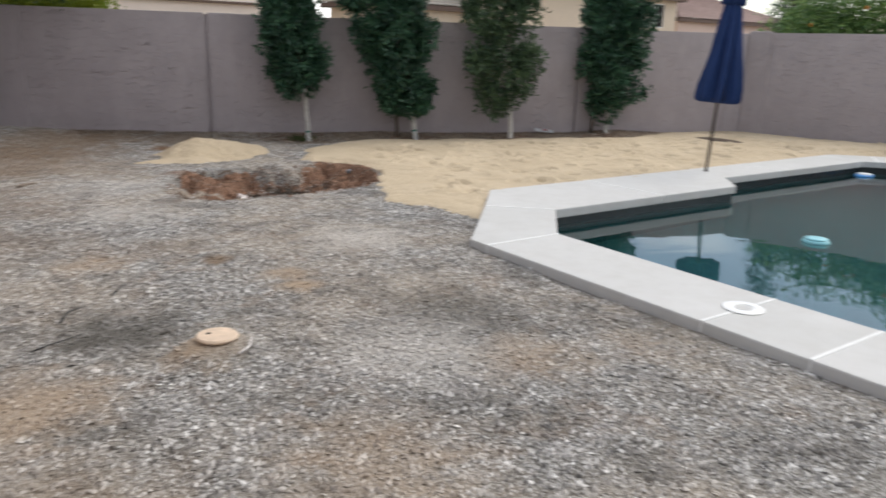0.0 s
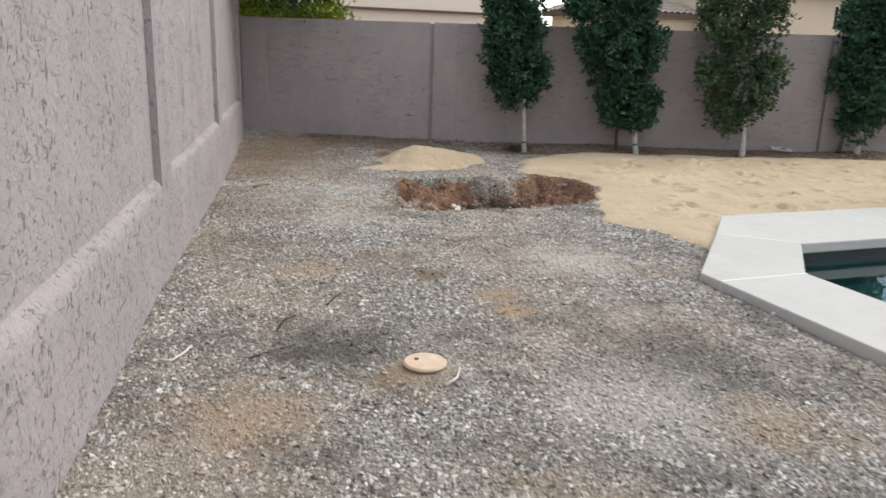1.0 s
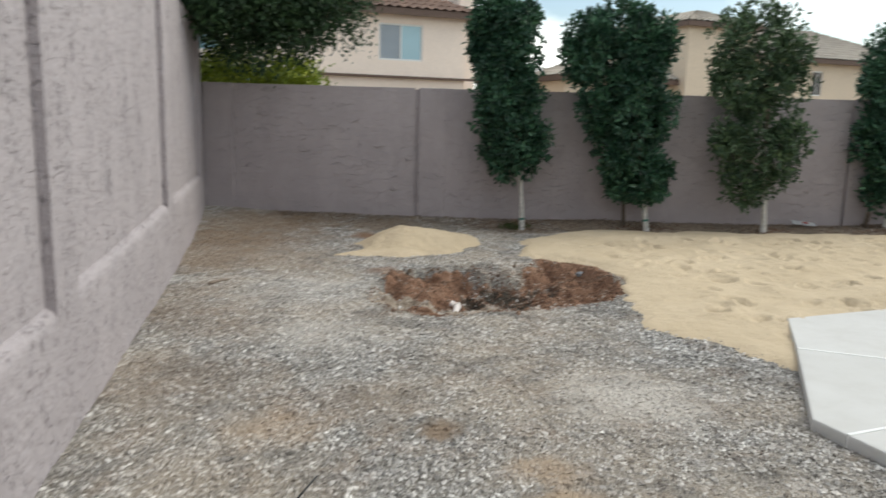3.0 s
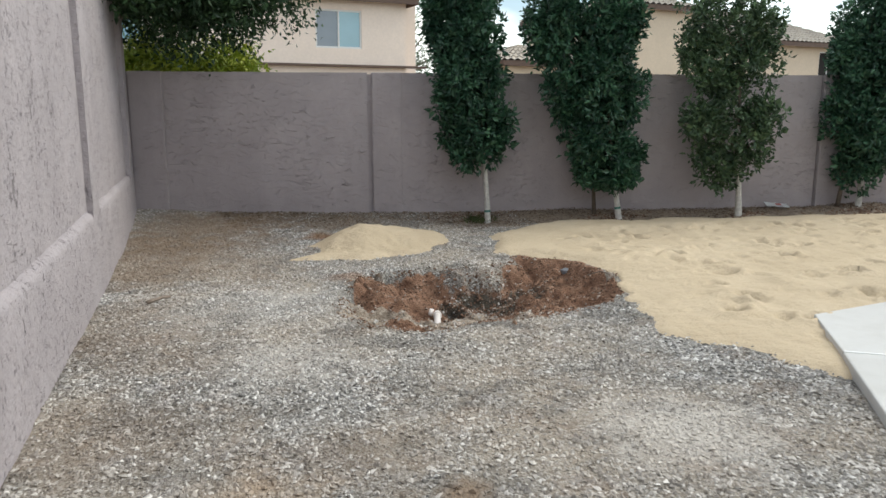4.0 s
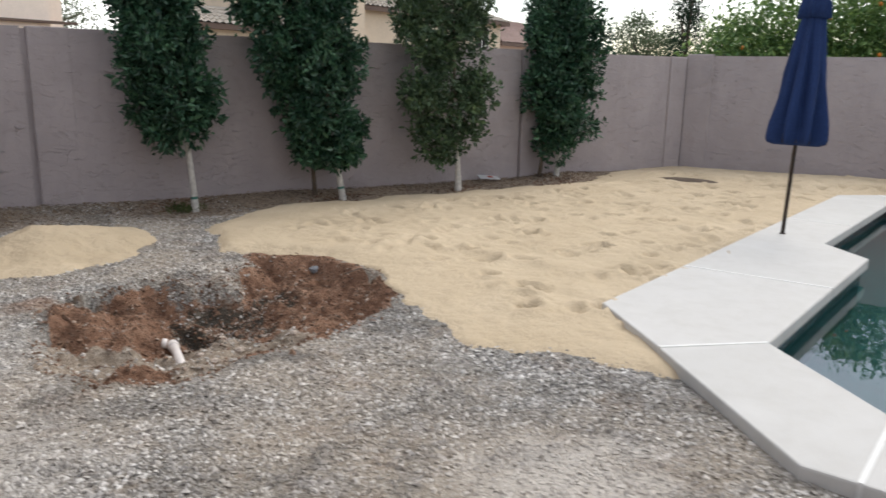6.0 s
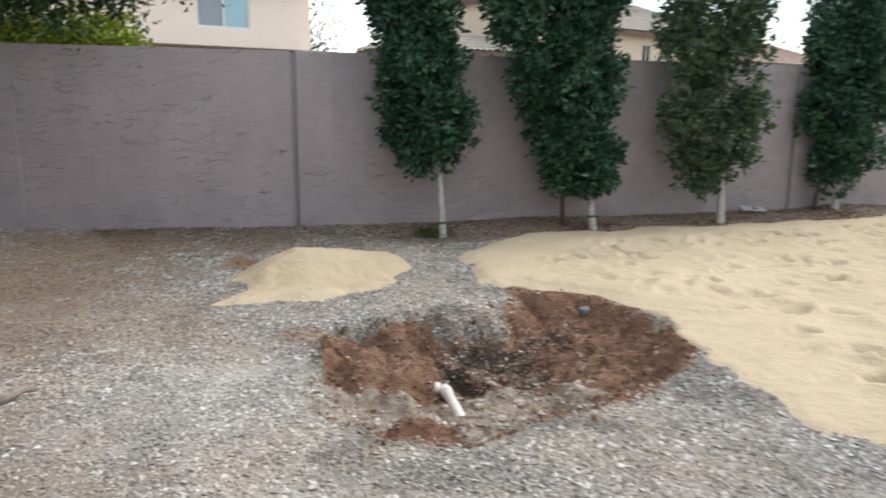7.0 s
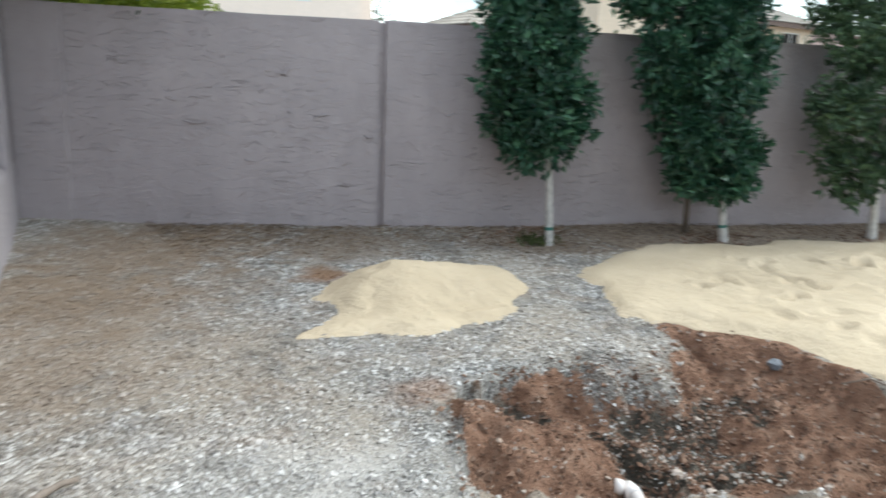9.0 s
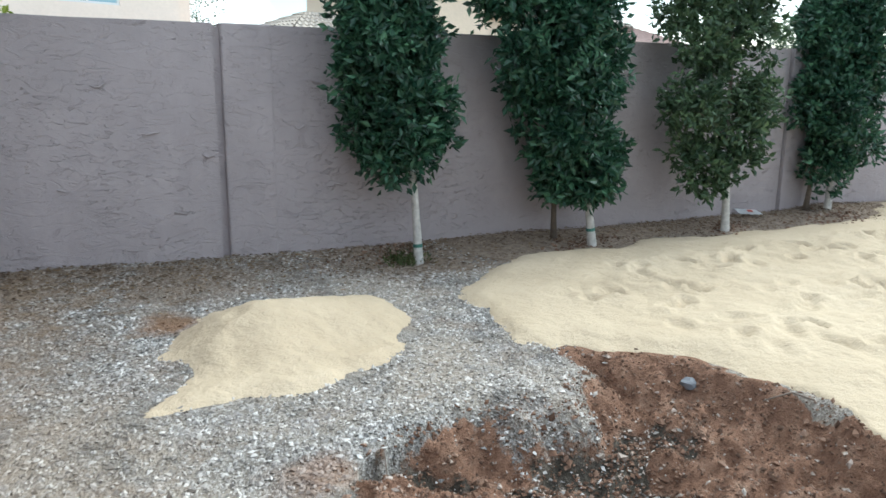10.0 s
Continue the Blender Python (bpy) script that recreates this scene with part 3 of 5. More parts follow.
def sheet(name, xs, ys, height, material, keep=None, attrs=None):
    """A ground sheet over grid lines; keep(x, y) tells which squares stay."""
    X, Y = np.meshgrid(xs, ys, indexing="ij")
    Z = height(X, Y)
    idx = np.arange(X.size).reshape(X.shape)
    F = np.stack([idx[:-1, :-1], idx[1:, :-1], idx[1:, 1:], idx[:-1, 1:]], -1).reshape(-1, 4)
    if keep is not None:
        cx, cy = (X[:-1, :-1] + X[1:, 1:]) / 2, (Y[:-1, :-1] + Y[1:, 1:]) / 2
        F = F[keep(cx, cy).ravel()]
    used = np.zeros(X.size, bool)
    used[F.ravel()] = True
    remap = np.cumsum(used) - 1
    V = np.stack([X, Y, Z], -1).reshape(-1, 3)[used]
    me = raw_mesh(name, V, remap[F], material, True)
    for key, fn in (attrs or {}).items():
        a = me.attributes.new(key, "FLOAT", "POINT")
        a.data.foreach_set("value", np.ascontiguousarray(fn(V[:, 0], V[:, 1]), dtype=np.float32))
    return new(name, me)


def pit_mask(x, y):
    d = inside_by(x, y, PIT) + 0.08 * value_noise(x, y, 0.28, 8) + 0.05 * value_noise(x, y, 0.09, 9) + 0.13 * ease(inside_by(x, y, SAND), -0.12, 0.02) * ease(y, 8.2, 8.7)
    return ease(d, -0.02, 0.06) * (1 - 0.9 * tongue(x, y))


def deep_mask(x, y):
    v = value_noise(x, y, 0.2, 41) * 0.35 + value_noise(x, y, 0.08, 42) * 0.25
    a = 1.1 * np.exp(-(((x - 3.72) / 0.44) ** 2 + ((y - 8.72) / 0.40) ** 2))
    # painted shade: a dark arc round the mound, under the cut bank
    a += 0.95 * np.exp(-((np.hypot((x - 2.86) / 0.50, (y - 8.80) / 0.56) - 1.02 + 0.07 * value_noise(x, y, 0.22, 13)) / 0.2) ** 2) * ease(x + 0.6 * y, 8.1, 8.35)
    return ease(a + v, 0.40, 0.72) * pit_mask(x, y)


def buff_mask(x, y):
    v = value_noise(x, y, 0.22, 43) * 0.45 + value_noise(x, y, 0.07, 44) * 0.3
    a = 1.8 * np.exp(-(((x - 2.78) / 0.90) ** 2 + ((y + 0.35 * (x - 2.80) - 8.10) / 0.42) ** 2)) - 1.0 * np.exp(-(((x - 2.48) / 0.30) ** 2 + ((y - 7.86) / 0.16) ** 2))
    a -= 1.3 * np.exp(-(((x - 2.80) / 0.36) ** 2 + ((y - 8.78) / 0.42) ** 2) ** 2)
    return ease(a + v * 0.7, 0.38, 0.65) * pit_mask(x, y) * 0.95


def soil_mask(x, y):
    w = 0.35 * value_noise(x, y, 0.8, 45) + 0.15 * value_noise(x, y, 0.2, 46)
    return ease(back_line(x) - y + w, 1.5, 0.6) * ease(x, 3.5, 5.2) * 0.9


# ---- ground ----
def spread(lo, a, b, hi, step, grow=1.35):
    out = list(np.arange(a, b + step / 2, step))
    d, v = step, b
    while v < hi:
        d *= grow
        v += d
        out.append(v)
    d, v = step, a
    while v > lo:
        d *= grow
        v -= d
        out.insert(0, v)
    return np.array(out)


def finer(lines, a, b, step):
    return np.sort(np.concatenate([lines[(lines < a - 0.02) | (lines > b + 0.02)], np.arange(a, b + step / 2, step)]))


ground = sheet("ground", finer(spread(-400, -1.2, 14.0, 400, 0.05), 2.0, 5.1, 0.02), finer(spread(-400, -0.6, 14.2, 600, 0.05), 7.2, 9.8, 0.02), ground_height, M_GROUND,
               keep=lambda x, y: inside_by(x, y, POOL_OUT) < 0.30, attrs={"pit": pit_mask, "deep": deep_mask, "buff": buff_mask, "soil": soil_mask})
tagged(ground, "grey crushed gravel yard with stains and a dug red dirt hole", "ground", kind="structure")
sand = sheet("sand_layer", np.arange(3.7, 15.8, 0.036), np.arange(1.8, 11.5, 0.036), sand_height, M_SAND,
             keep=lambda x, y: (inside_by(x, y, SAND) > -0.28) & (inside_by(x, y, POOL_OUT) < 0.12))
tagged(sand, "layer of trampled yellow sand spread beside the pool", "sand", kind="structure")
pile = sheet("sand_mound", np.arange(2.1, 4.9, 0.03), np.arange(9.9, 11.8, 0.03), pile_height, M_SAND, keep=lambda x, y: inside_by(x, y, PILE) > -0.18)
tagged(pile, "small heap of leftover yellow sand on the gravel", "sand pile")


def pebbles(name, xy, z, size, material, flat=0.6, sink=0.3, seed=1):
    """Loose broken stones: six-cornered lumps, each turned and stretched its own way."""
    g = np.random.default_rng(seed)
    n = len(xy)
    base = np.array([[1, 0, 0], [-1, 0, 0], [0, 1, 0], [0, -1, 0], [0, 0, 1], [0, 0, -1]], float)
    tri = np.array([[0, 2, 4], [2, 1, 4], [1, 3, 4], [3, 0, 4], [2, 0, 5], [1, 2, 5], [3, 1, 5], [0, 3, 5]])
    v = base[None] * g.uniform(0.6, 1.25, (n, 6, 1)) + g.uniform(-0.3, 0.3, (n, 6, 3))
    v *= np.stack([g.uniform(0.7, 1.3, n), g.uniform(0.6, 1.0, n), flat * g.uniform(0.6, 1.2, n)], -1)[:, None]
    tip, yaw = g.normal(0, 0.35, n), g.uniform(0, 2 * np.pi, n)
    c, s = np.cos(tip)[:, None], np.sin(tip)[:, None]
    v = np.stack([v[..., 0] * c - v[..., 2] * s, v[..., 1], v[..., 0] * s + v[..., 2] * c], -1)
    c, s = np.cos(yaw)[:, None], np.sin(yaw)[:, None]
    v = np.stack([v[..., 0] * c - v[..., 1] * s, v[..., 0] * s + v[..., 1] * c, v[..., 2]], -1) * size[:, None, None]
    v += np.concatenate([xy, (z + size * flat * (1 - 2 * sink) * 0.5)[:, None]], 1)[:, None]
    f = tri[None] + 6 * np.arange(n)[:, None, None]
    return new(name, raw_mesh(name, v.reshape(-1, 3), f.reshape(-1, 3), material))


def left_face(y):
    return 0.155 * (y - 5.86)


def gravel_field(count, x0, x1, y0, y1, s0, s1, seed):
    g = np.random.default_rng(seed)
    xy = np.stack([g.uniform(x0, x1, count), g.uniform(y0, y1, count)], -1)
    x, y = xy.T
    ok = (x > left_face(y) + 0.01) & (y < back_line(x) - 0.02) & (inside_by(x, y, POOL_OUT) < -0.012)
    ok &= (inside_by(x, y, SAND) < 0.03 * g.normal(0, 2, count)) & ((inside_by(x, y, PIT) < -0.03 + 0.05 * g.normal(0, 1, count)) | ((deep_mask(x, y) * 0.22 + buff_mask(x, y) * 0.38 + tongue(x, y) * 0.85) > g.random(count)))
    ok &= (inside_by(x, y, PILE) < 0.02 * g.normal(0, 2, count)) & (soil_mask(x, y) < g.uniform(0.1, 1.2, count))
    ok &= np.hypot(x - 1.13, y - 3.8) > 0.17
    bare = value_noise(x, y, 0.5, 61) + 0.6 * value_noise(x, y, 0.17, 62)
    ok &= bare < g.uniform(0.1, 1.7, count)
    xy = xy[ok]
    size = np.exp(g.uniform(math.log(s0), math.log(s1), len(xy)))
    return xy, size


xy, size = gravel_field(125000, -0.8, 4.4, 1.4, 9.6, 0.0065, 0.020, 71)
near_stones = pebbles("gravel", xy, ground_height(*xy.T), size, M_STONE, seed=72)
tagged(near_stones, "loose grey and buff crushed stone gravel covering the yard", "gravel", kind="stuff")
xy, size = gravel_field(60000, 0.2, 6.0, 9.2, 13.9, 0.0075, 0.020, 73)
far_stones = pebbles("gravel", xy, ground_height(*xy.T), size, M_STONE, seed=74)
tagged(far_stones, "loose grey crushed stone gravel by the back wall", "gravel", kind="stuff")

# clods and broken stones in and round the hole
g_c = np.random.default_rng(81)
c_xy = np.stack([g_c.uniform(2.1, 4.95, 42000), g_c.uniform(7.3, 9.7, 42000)], -1)
c_xy = c_xy[(inside_by(*c_xy.T, PIT) > g_c.normal(0.0, 0.05, len(c_xy))) & (deep_mask(*c_xy.T) + 0.35 - 0.3 * buff_mask(*c_xy.T) > g_c.random(len(c_xy)))]
c_size = np.exp(g_c.uniform(math.log(0.004), math.log(0.017), len(c_xy))) * np.where(g_c.random(len(c_xy)) < 0.03, 2.0, 1.0)
clods = pebbles("dirt_clods", c_xy, ground_height(*c_xy.T), c_size, M_CLOD, flat=0.75, seed=82)
tagged(clods, "crumbled red dirt clods and pale stones in the dug hole", "dirt", kind="stuff")


# ---- walls ----
WALL_TOP, LEFT_TOP = 1.94, 2.78


def wall_run(name, a, b, thick, z0, z1, material, step=0.12, cap=True):
    """A rendered block wall from a to b; its seen face (left of a to b turned right) is gently uneven."""
    along = (b - a)
    length = along.length
    along.normalize()
    out = Vector((along.y, -along.x))
    n, k = max(2, int(length / step)), max(2, int((z1 - z0) / step))
    bm = bmesh.new()
    rows = []
    for i in range(n + 1):
        s = length * i / n
        col = []
        for j in range(k + 1):
            z = z0 + (z1 - z0) * j / k
            w = 0.006 * noise.noise((s * 0.9 + a.x * 3, z * 0.9, 1.3)) + 0.003 * noise.noise((s * 4, z * 4, 7.7))
            top = 0.006 * noise.noise((s * 1.5, 3.1, a.y)) if j == k else 0.0
            p = a + along * s + out * w
            col.append(bm.verts.new((p.x, p.y, z + top)))
        q = a + along * s - out * thick
        col.append(bm.verts.new((q.x, q.y, z1 + 0.004)))
        col.append(bm.verts.new((q.x, q.y, z0)))
        rows.append(col)
    for u, v in zip(rows, rows[1:]):
        for j in range(len(u) - 1):
            bm.faces.new((u[j], v[j], v[j + 1], u[j + 1]))
    bm.faces.new(rows[0]), bm.faces.new(rows[-1][::-1])
    return new(name, from_bm(name, bm, material, False))


def flush(bm, a, b, s0, s1, proud, z0, z1, bevel=0.008):
    """A box set on a wall's face from s0 to s1 metres along it."""
    along = (b - a).normalized()
    m = Matrix.Translation((a.x, a.y, 0)) @ Matrix.Rotation(math.atan2(along.y, along.x), 4, "Z")
    box(bm, s0, s1, -proud, 0.05, z0, z1, bevel, m)
    return bm


back = BACK_B - BACK_A
J_S = (4.172 - BACK_A.x) / (back.x / back.length)          # the open joint of the back wall
u_back = back.normalized()
wall_back_1 = wall_run("wall_back_1", BACK_A - u_back * 0.3, BACK_A + u_back * (J_S - 0.03), 0.16, -0.25, WALL_TOP, M_WALL)
wall_back_2 = wall_run("wall_back_2", BACK_A + u_back * (J_S + 0.03), BACK_B, 0.16, -0.25, WALL_TOP, M_WALL)
wall_back_3 = wall_run("wall_back_3", BACK_B + (BACK_C - BACK_B).normalized() * 0.03, BACK_C, 0.16, -0.25, WALL_TOP + 0.0, M_WALL)
wall_right = wall_run("wall_right", BACK_C, RIGHT_END, 0.16, -0.25, WALL_TOP + 0.03, M_WALL)
for w in (wall_back_1, wall_back_2, wall_back_3, wall_right):
    tagged(w, "mauve-grey painted stucco block wall round the yard", "wall", kind="structure")
bm = bmesh.new()
flush(bm, BACK_A, BACK_B, J_S - 0.04, J_S + 0.04, -0.045, -0.2, WALL_TOP - 0.02, 0)
tagged(new("wall_joint", from_bm("wall_joint", bm, M_WALL)), "recessed vertical joint filler in the block wall", "wall joint", kind="structure")


def pilaster(name, a, b, s0, s1, proud, top):
    ob = new(name, from_bm(name, flush(bmesh.new(), a, b, s0, s1, proud, -0.2, top, 0.018), M_WALL))
    return tagged(ob, "stucco pilaster standing slightly proud of the block wall", "pilaster", kind="structure")


pilaster("pilaster", BACK_A, BACK_B, -0.02, 0.41, 0.055, WALL_TOP + 0.004)
pilaster("pilaster", BACK_A, BACK_B, J_S + 0.032, J_S + 0.44, 0.012, WALL_TOP + 0.004)
pilaster("pilaster", BACK_B, BACK_C, 0.035, 0.44, 0.03, WALL_TOP + 0.006)
len_c = (BACK_C - BACK_B).length
pilaster("pilaster", BACK_B, BACK_C, len_c - 0.42, len_c - 0.005, 0.03, WALL_TOP + 0.006)
pilaster("pilaster", BACK_C, RIGHT_END, 0.03, 0.46, 0.03, WALL_TOP + 0.06)
pilaster("pilaster", BACK_C, RIGHT_END, 3.75, 4.2, 0.03, WALL_TOP + 0.06)

def trowel_ridge(wall, s, z, length, tilt):
    """A lip of plaster that the trowel left on the back wall."""
    out = Vector((u_back.y, -u_back.x))
    path = []
    for k in range(6):
        t = k / 5
        p = BACK_A + u_back * (s + length * (t - 0.5)) + out * (0.004 + 0.006 * math.sin(math.pi * t))
        path.append((p.x, p.y, z + tilt * (t - 0.5) - 0.012 * math.sin(math.pi * t) + 0.006 * math.sin(7 * t + s * 9)))
    part("ridge", tube(bmesh.new(), path, [0.003, 0.008, 0.011, 0.010, 0.007, 0.003], 6), M_WALL, wall, "raised lip of plaster", True)


for s, z, length, tilt in ((2.98, 0.90, 0.10, -0.01), (2.56, 1.09, 0.13, 0.02), (1.42, 1.00, 0.16, -0.015), (1.25, 1.20, 0.09, -0.03), (1.90, 0.67, 0.08, -0.02), (0.85, 1.50, 0.12, -0.05), (2.2, 1.45, 0.11, 0.02), (2.75, 0.45, 0.12, 0.0), (0.75, 0.75, 0.07, -0.03)):
    trowel_ridge(wall_back_1, s, z, length, tilt)
for s, z, length, tilt in ((3.75, 1.12, 0.09, 0.02), (4.1, 0.62, 0.12, 0.0), (3.9, 1.5, 0.1, -0.03), (5.3, 0.5, 0.14, 0.01), (6.6, 0.55, 0.1, 0.02)):
    trowel_ridge(wall_back_2, s, z, length, tilt)

# the tall wall along the side: panels above a thick footing, with recessed slots between them
LEFT_FAR = Vector((left_face(13.95), 13.95))
left_run = LEFT_FAR - LEFT_NEAR
u_left = left_run.normalized()
out_left = Vector((u_left.y, -u_left.x))
SLOTS = [(y - LEFT_NEAR.y) / u_left.y for y in (-1.9, 1.95, 5.83, 9.68, 13.2)]
inset = LEFT_NEAR - out_left * 0.055
edges = [0.0] + [v for s in SLOTS for v in (s, s + 0.40)] + [left_run.length]
for i in range(0, len(edges), 2):
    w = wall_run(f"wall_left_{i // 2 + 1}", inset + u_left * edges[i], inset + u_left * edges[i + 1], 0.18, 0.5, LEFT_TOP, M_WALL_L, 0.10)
    tagged(w, "tall mauve wall panel in rough lace-textured stucco", "wall", kind="structure")
for s in SLOTS:
    post = inset + out_left * 0.052
    w = wall_run("pilaster", post + u_left * s, post + u_left * (s + 0.40), 0.26, 0.5, LEFT_TOP + 0.01, M_WALL_L, 0.05)
    tagged(w, "stucco pilaster standing proud between tall wall panels", "pilaster", kind="structure")


def footing():
    """The thicker foot of the side wall, with a worn sloping ledge on top."""
    bm = bmesh.new()
    n, rows = 130, []
    for i in range(n + 1):
        s = left_run.length * i / n
        w = lambda k, a: a * noise.noise((s * k, a * 100, 2.2))
        col = []
        for off, z in ((0.012, -0.25), (0.010, 0.0), (0.006, 0.15), (0.002, 0.30), (0.0, 0.45), (-0.004, 0.56), (-0.006, 0.605), (-0.022, 0.632), (-0.06, 0.656), (-0.2, 0.66), (-0.2, -0.25)):
            p = LEFT_NEAR + u_left * s + out_left * (off + w(1.3, 0.008) + w(5.0, 0.004) * (z < 0.62))
            col.append(bm.verts.new((p.x, p.y, z + w(2.2, 0.012) * (z > 0.4) + w(9.0, 0.006) * (0.5 < z < 0.66))))
        rows.append(col)
    for u, v in zip(rows, rows[1:]):
        for j in range(len(u) - 1):
            bm.faces.new((u[j], v[j], v[j + 1], u[j + 1]))
    bm.faces.new(rows[0]), bm.faces.new(rows[-1][::-1])
    return from_bm("wall_footing", bm, M_WALL_L, True)


tagged(new("wall_footing", footing()), "thick stucco wall footing with a worn ledge above the gravel", "wall footing", kind="structure")
near_wall = wall_run("wall_near", Vector((17.5, -5.2)), Vector((-2.2, -5.2)), 0.18, -0.25, 2.6, M_HOUSE2, 0.4)
tagged(near_wall, "plain stucco wall closing the yard", "wall", kind="structure")


# ---- pool ----
pool = empty("swimming_pool", (8, 2, 0))
tagged(pool, "inground swimming pool with pale concrete coping and dark teal water", "swimming pool")


def ring(outline, z0, z1, inward=True):
    bm = bmesh.new()
    lo = [bm.verts.new((x - 8, y - 2, z0)) for x, y in outline]
    hi = [bm.verts.new((x - 8, y - 2, z1)) for x, y in outline]
    for i in range(len(outline)):
        j = (i + 1) % len(outline)
        bm.faces.new((lo[i], lo[j], hi[j], hi[i]))
    return bm, lo


# the plaster shell under the water, a dark tile band at the waterline
inner_wall = [(x + dx, y + dy) for (x, y), (dx, dy) in zip(POOL_IN, ((-0.05, -0.05), (-0.05, 0.02), (-0.02, 0.05), (0.02, 0.05), (0.02, 0.05), (0.02, 0.05), (0.05, 0.02), (0.05, -0.05)))]
bm, lo = ring(inner_wall, -1.35, -0.28)
bm.faces.new(lo)
part("shell", bm, M_SHELL, pool, "grey plaster pool basin")
bm, lo = ring(inner_wall, -0.28, -0.018)
part("tile_band", bm, M_TILE, pool, "dark glazed waterline tile")
surface = [(x - 8, y - 2, WATER_Z) for x, y in reversed(inner_wall)]
water = part("water", raw_mesh("water", surface, [list(range(len(surface)))], M_WATER), M_WATER, pool, "still dark teal pool water")
water.visible_shadow = False


def coping_slab(outline):
    cx, cy = 8.0, 2.0
    return prism([(x - cx, y - cy) for x, y in outline], -0.02, COPING_TOP, 0.012)


G = 0.008   # half a joint
slabs = [
    [(3.50, 2.69 + G), (4.25, 2.69 + G), (4.25, 4.61 - G), (3.50, 4.61 - G)],
    [(3.50, 2.05 + G), (4.25, 2.05 + G), (4.25, 2.69 - G), (3.50, 2.69 - G)],
    [(3.50, 0.10 + G), (4.25, 0.10 + G), (4.25, 2.05 - G), (3.50, 2.05 - G)],
    [(3.50, -3.2), (13.15, -3.2), (13.15, -2.5), (4.25, -2.5), (4.25, 0.10 - G), (3.50, 0.10 - G)],
    [(3.50, 4.61 + G), (4.245, 4.61 + G), (4.91 - G, 5.33), (4.41 - G, 5.775), (3.50, 4.82)],
    [(4.91 + G, 5.325), (6.46 - G, 5.315), (6.38 - G, 6.40), (4.98, 6.41), (4.41 + G, 5.79)],
    [(6.46 + G, 5.315), (7.72, 5.30), (8.15, 5.74), (9.35 - G, 5.726), (9.35 - G, 6.385), (6.38 + G, 6.40)],
    [(9.35 + G, 5.726), (11.46, 5.70), (11.60, 5.55), (12.22, 5.94), (11.78, 6.37), (9.35 + G, 6.385)],
    [(11.60 + G, 5.55 - G), (12.20, 4.92), (12.20, 2.3), (13.15, 2.3), (13.15, 4.95), (12.22 + G, 5.94 - G)],
    [(12.20, 2.3 - G), (12.20, -2.5 + G), (13.15, -2.5 + G), (13.15, 2.3 - G)],
]
coping = empty("coping", (0, 0, 0))
coping.parent = pool
coping.matrix_parent_inverse = Matrix()
for s in slabs:
    part("slab", coping_slab(s), M_COPING, coping)
joints = [((3.505, 4.61), (4.245, 4.61)), ((3.505, 2.69), (4.245, 2.69)), ((3.505, 2.05), (4.245, 2.05)), ((3.505, 0.10), (4.245, 0.10)), ((4.905, 5.335), (4.415, 5.778)),
          ((6.46, 5.32), (6.38, 6.395)), ((9.35, 5.73), (9.35, 6.38)), ((11.605, 5.555), (12.215, 5.935)), ((12.21, 2.3), (13.14, 2.3))]
for a, b in joints:
    a, b = Vector(a), Vector(b)
    d = (b - a).normalized()
    q = Vector((-d.y, d.x)) * 0.011
    part("grout", prism([(p.x - 8, p.y - 2) for p in (a + q, a - q, b - q, b + q)], -0.015, COPING_TOP + 0.0015), M_GROUT, coping)
skim = part("skimmer_lid", lathe(bmesh.new(), [(0.118, 0.0), (0.122, 0.006), (0.112, 0.010), (0.062, 0.010), (0.056, 0.006), (0.0505, 0.006)], 32, (3.90 - 8, 2.69 - 2, COPING_TOP)), M_SKIM, pool, "round white skimmer lid")
part("lid_plate", lathe(bmesh.new(), [(0.05, 0.0), (0.05, 0.0075), (0.0, 0.0085)][:2], 24, (3.90 - 8, 2.69 - 2, COPING_TOP)), M_COPING, skim, "sunk grey lid plate")


def floater(name, x, y, mat, label, sx, sy, cap):
    ob = empty(name, (x, y, WATER_Z))
    bm = lathe(bmesh.new(), [(0.10, -0.03), (0.16, -0.012), (0.17, 0.006), (0.15, 0.026), (0.06, 0.034)], 24)
    bmesh.ops.scale(bm, vec=(sx, sy, 1), verts=bm.verts)
    part("body", bm, mat, ob, "", True)
    bm = lathe(bmesh.new(), [(0.10, 0.026), (0.105, 0.036), (0.06, 0.042)], 16)
    part("cap", bm, cap, ob, "round plastic cap", True)
    return tagged(ob, label, "pool floater")


floater("pool_float", 11.18, 5.52, M_BLUE, "blue and white pool toy floating by the coping", 1.0, 0.7, M_SKIM)
dispenser = floater("chlorine_floater", 6.62, 3.72, M_TEAL, "pale blue round chlorine dispenser floating on the pool", 0.7, 0.7, M_TEAL)


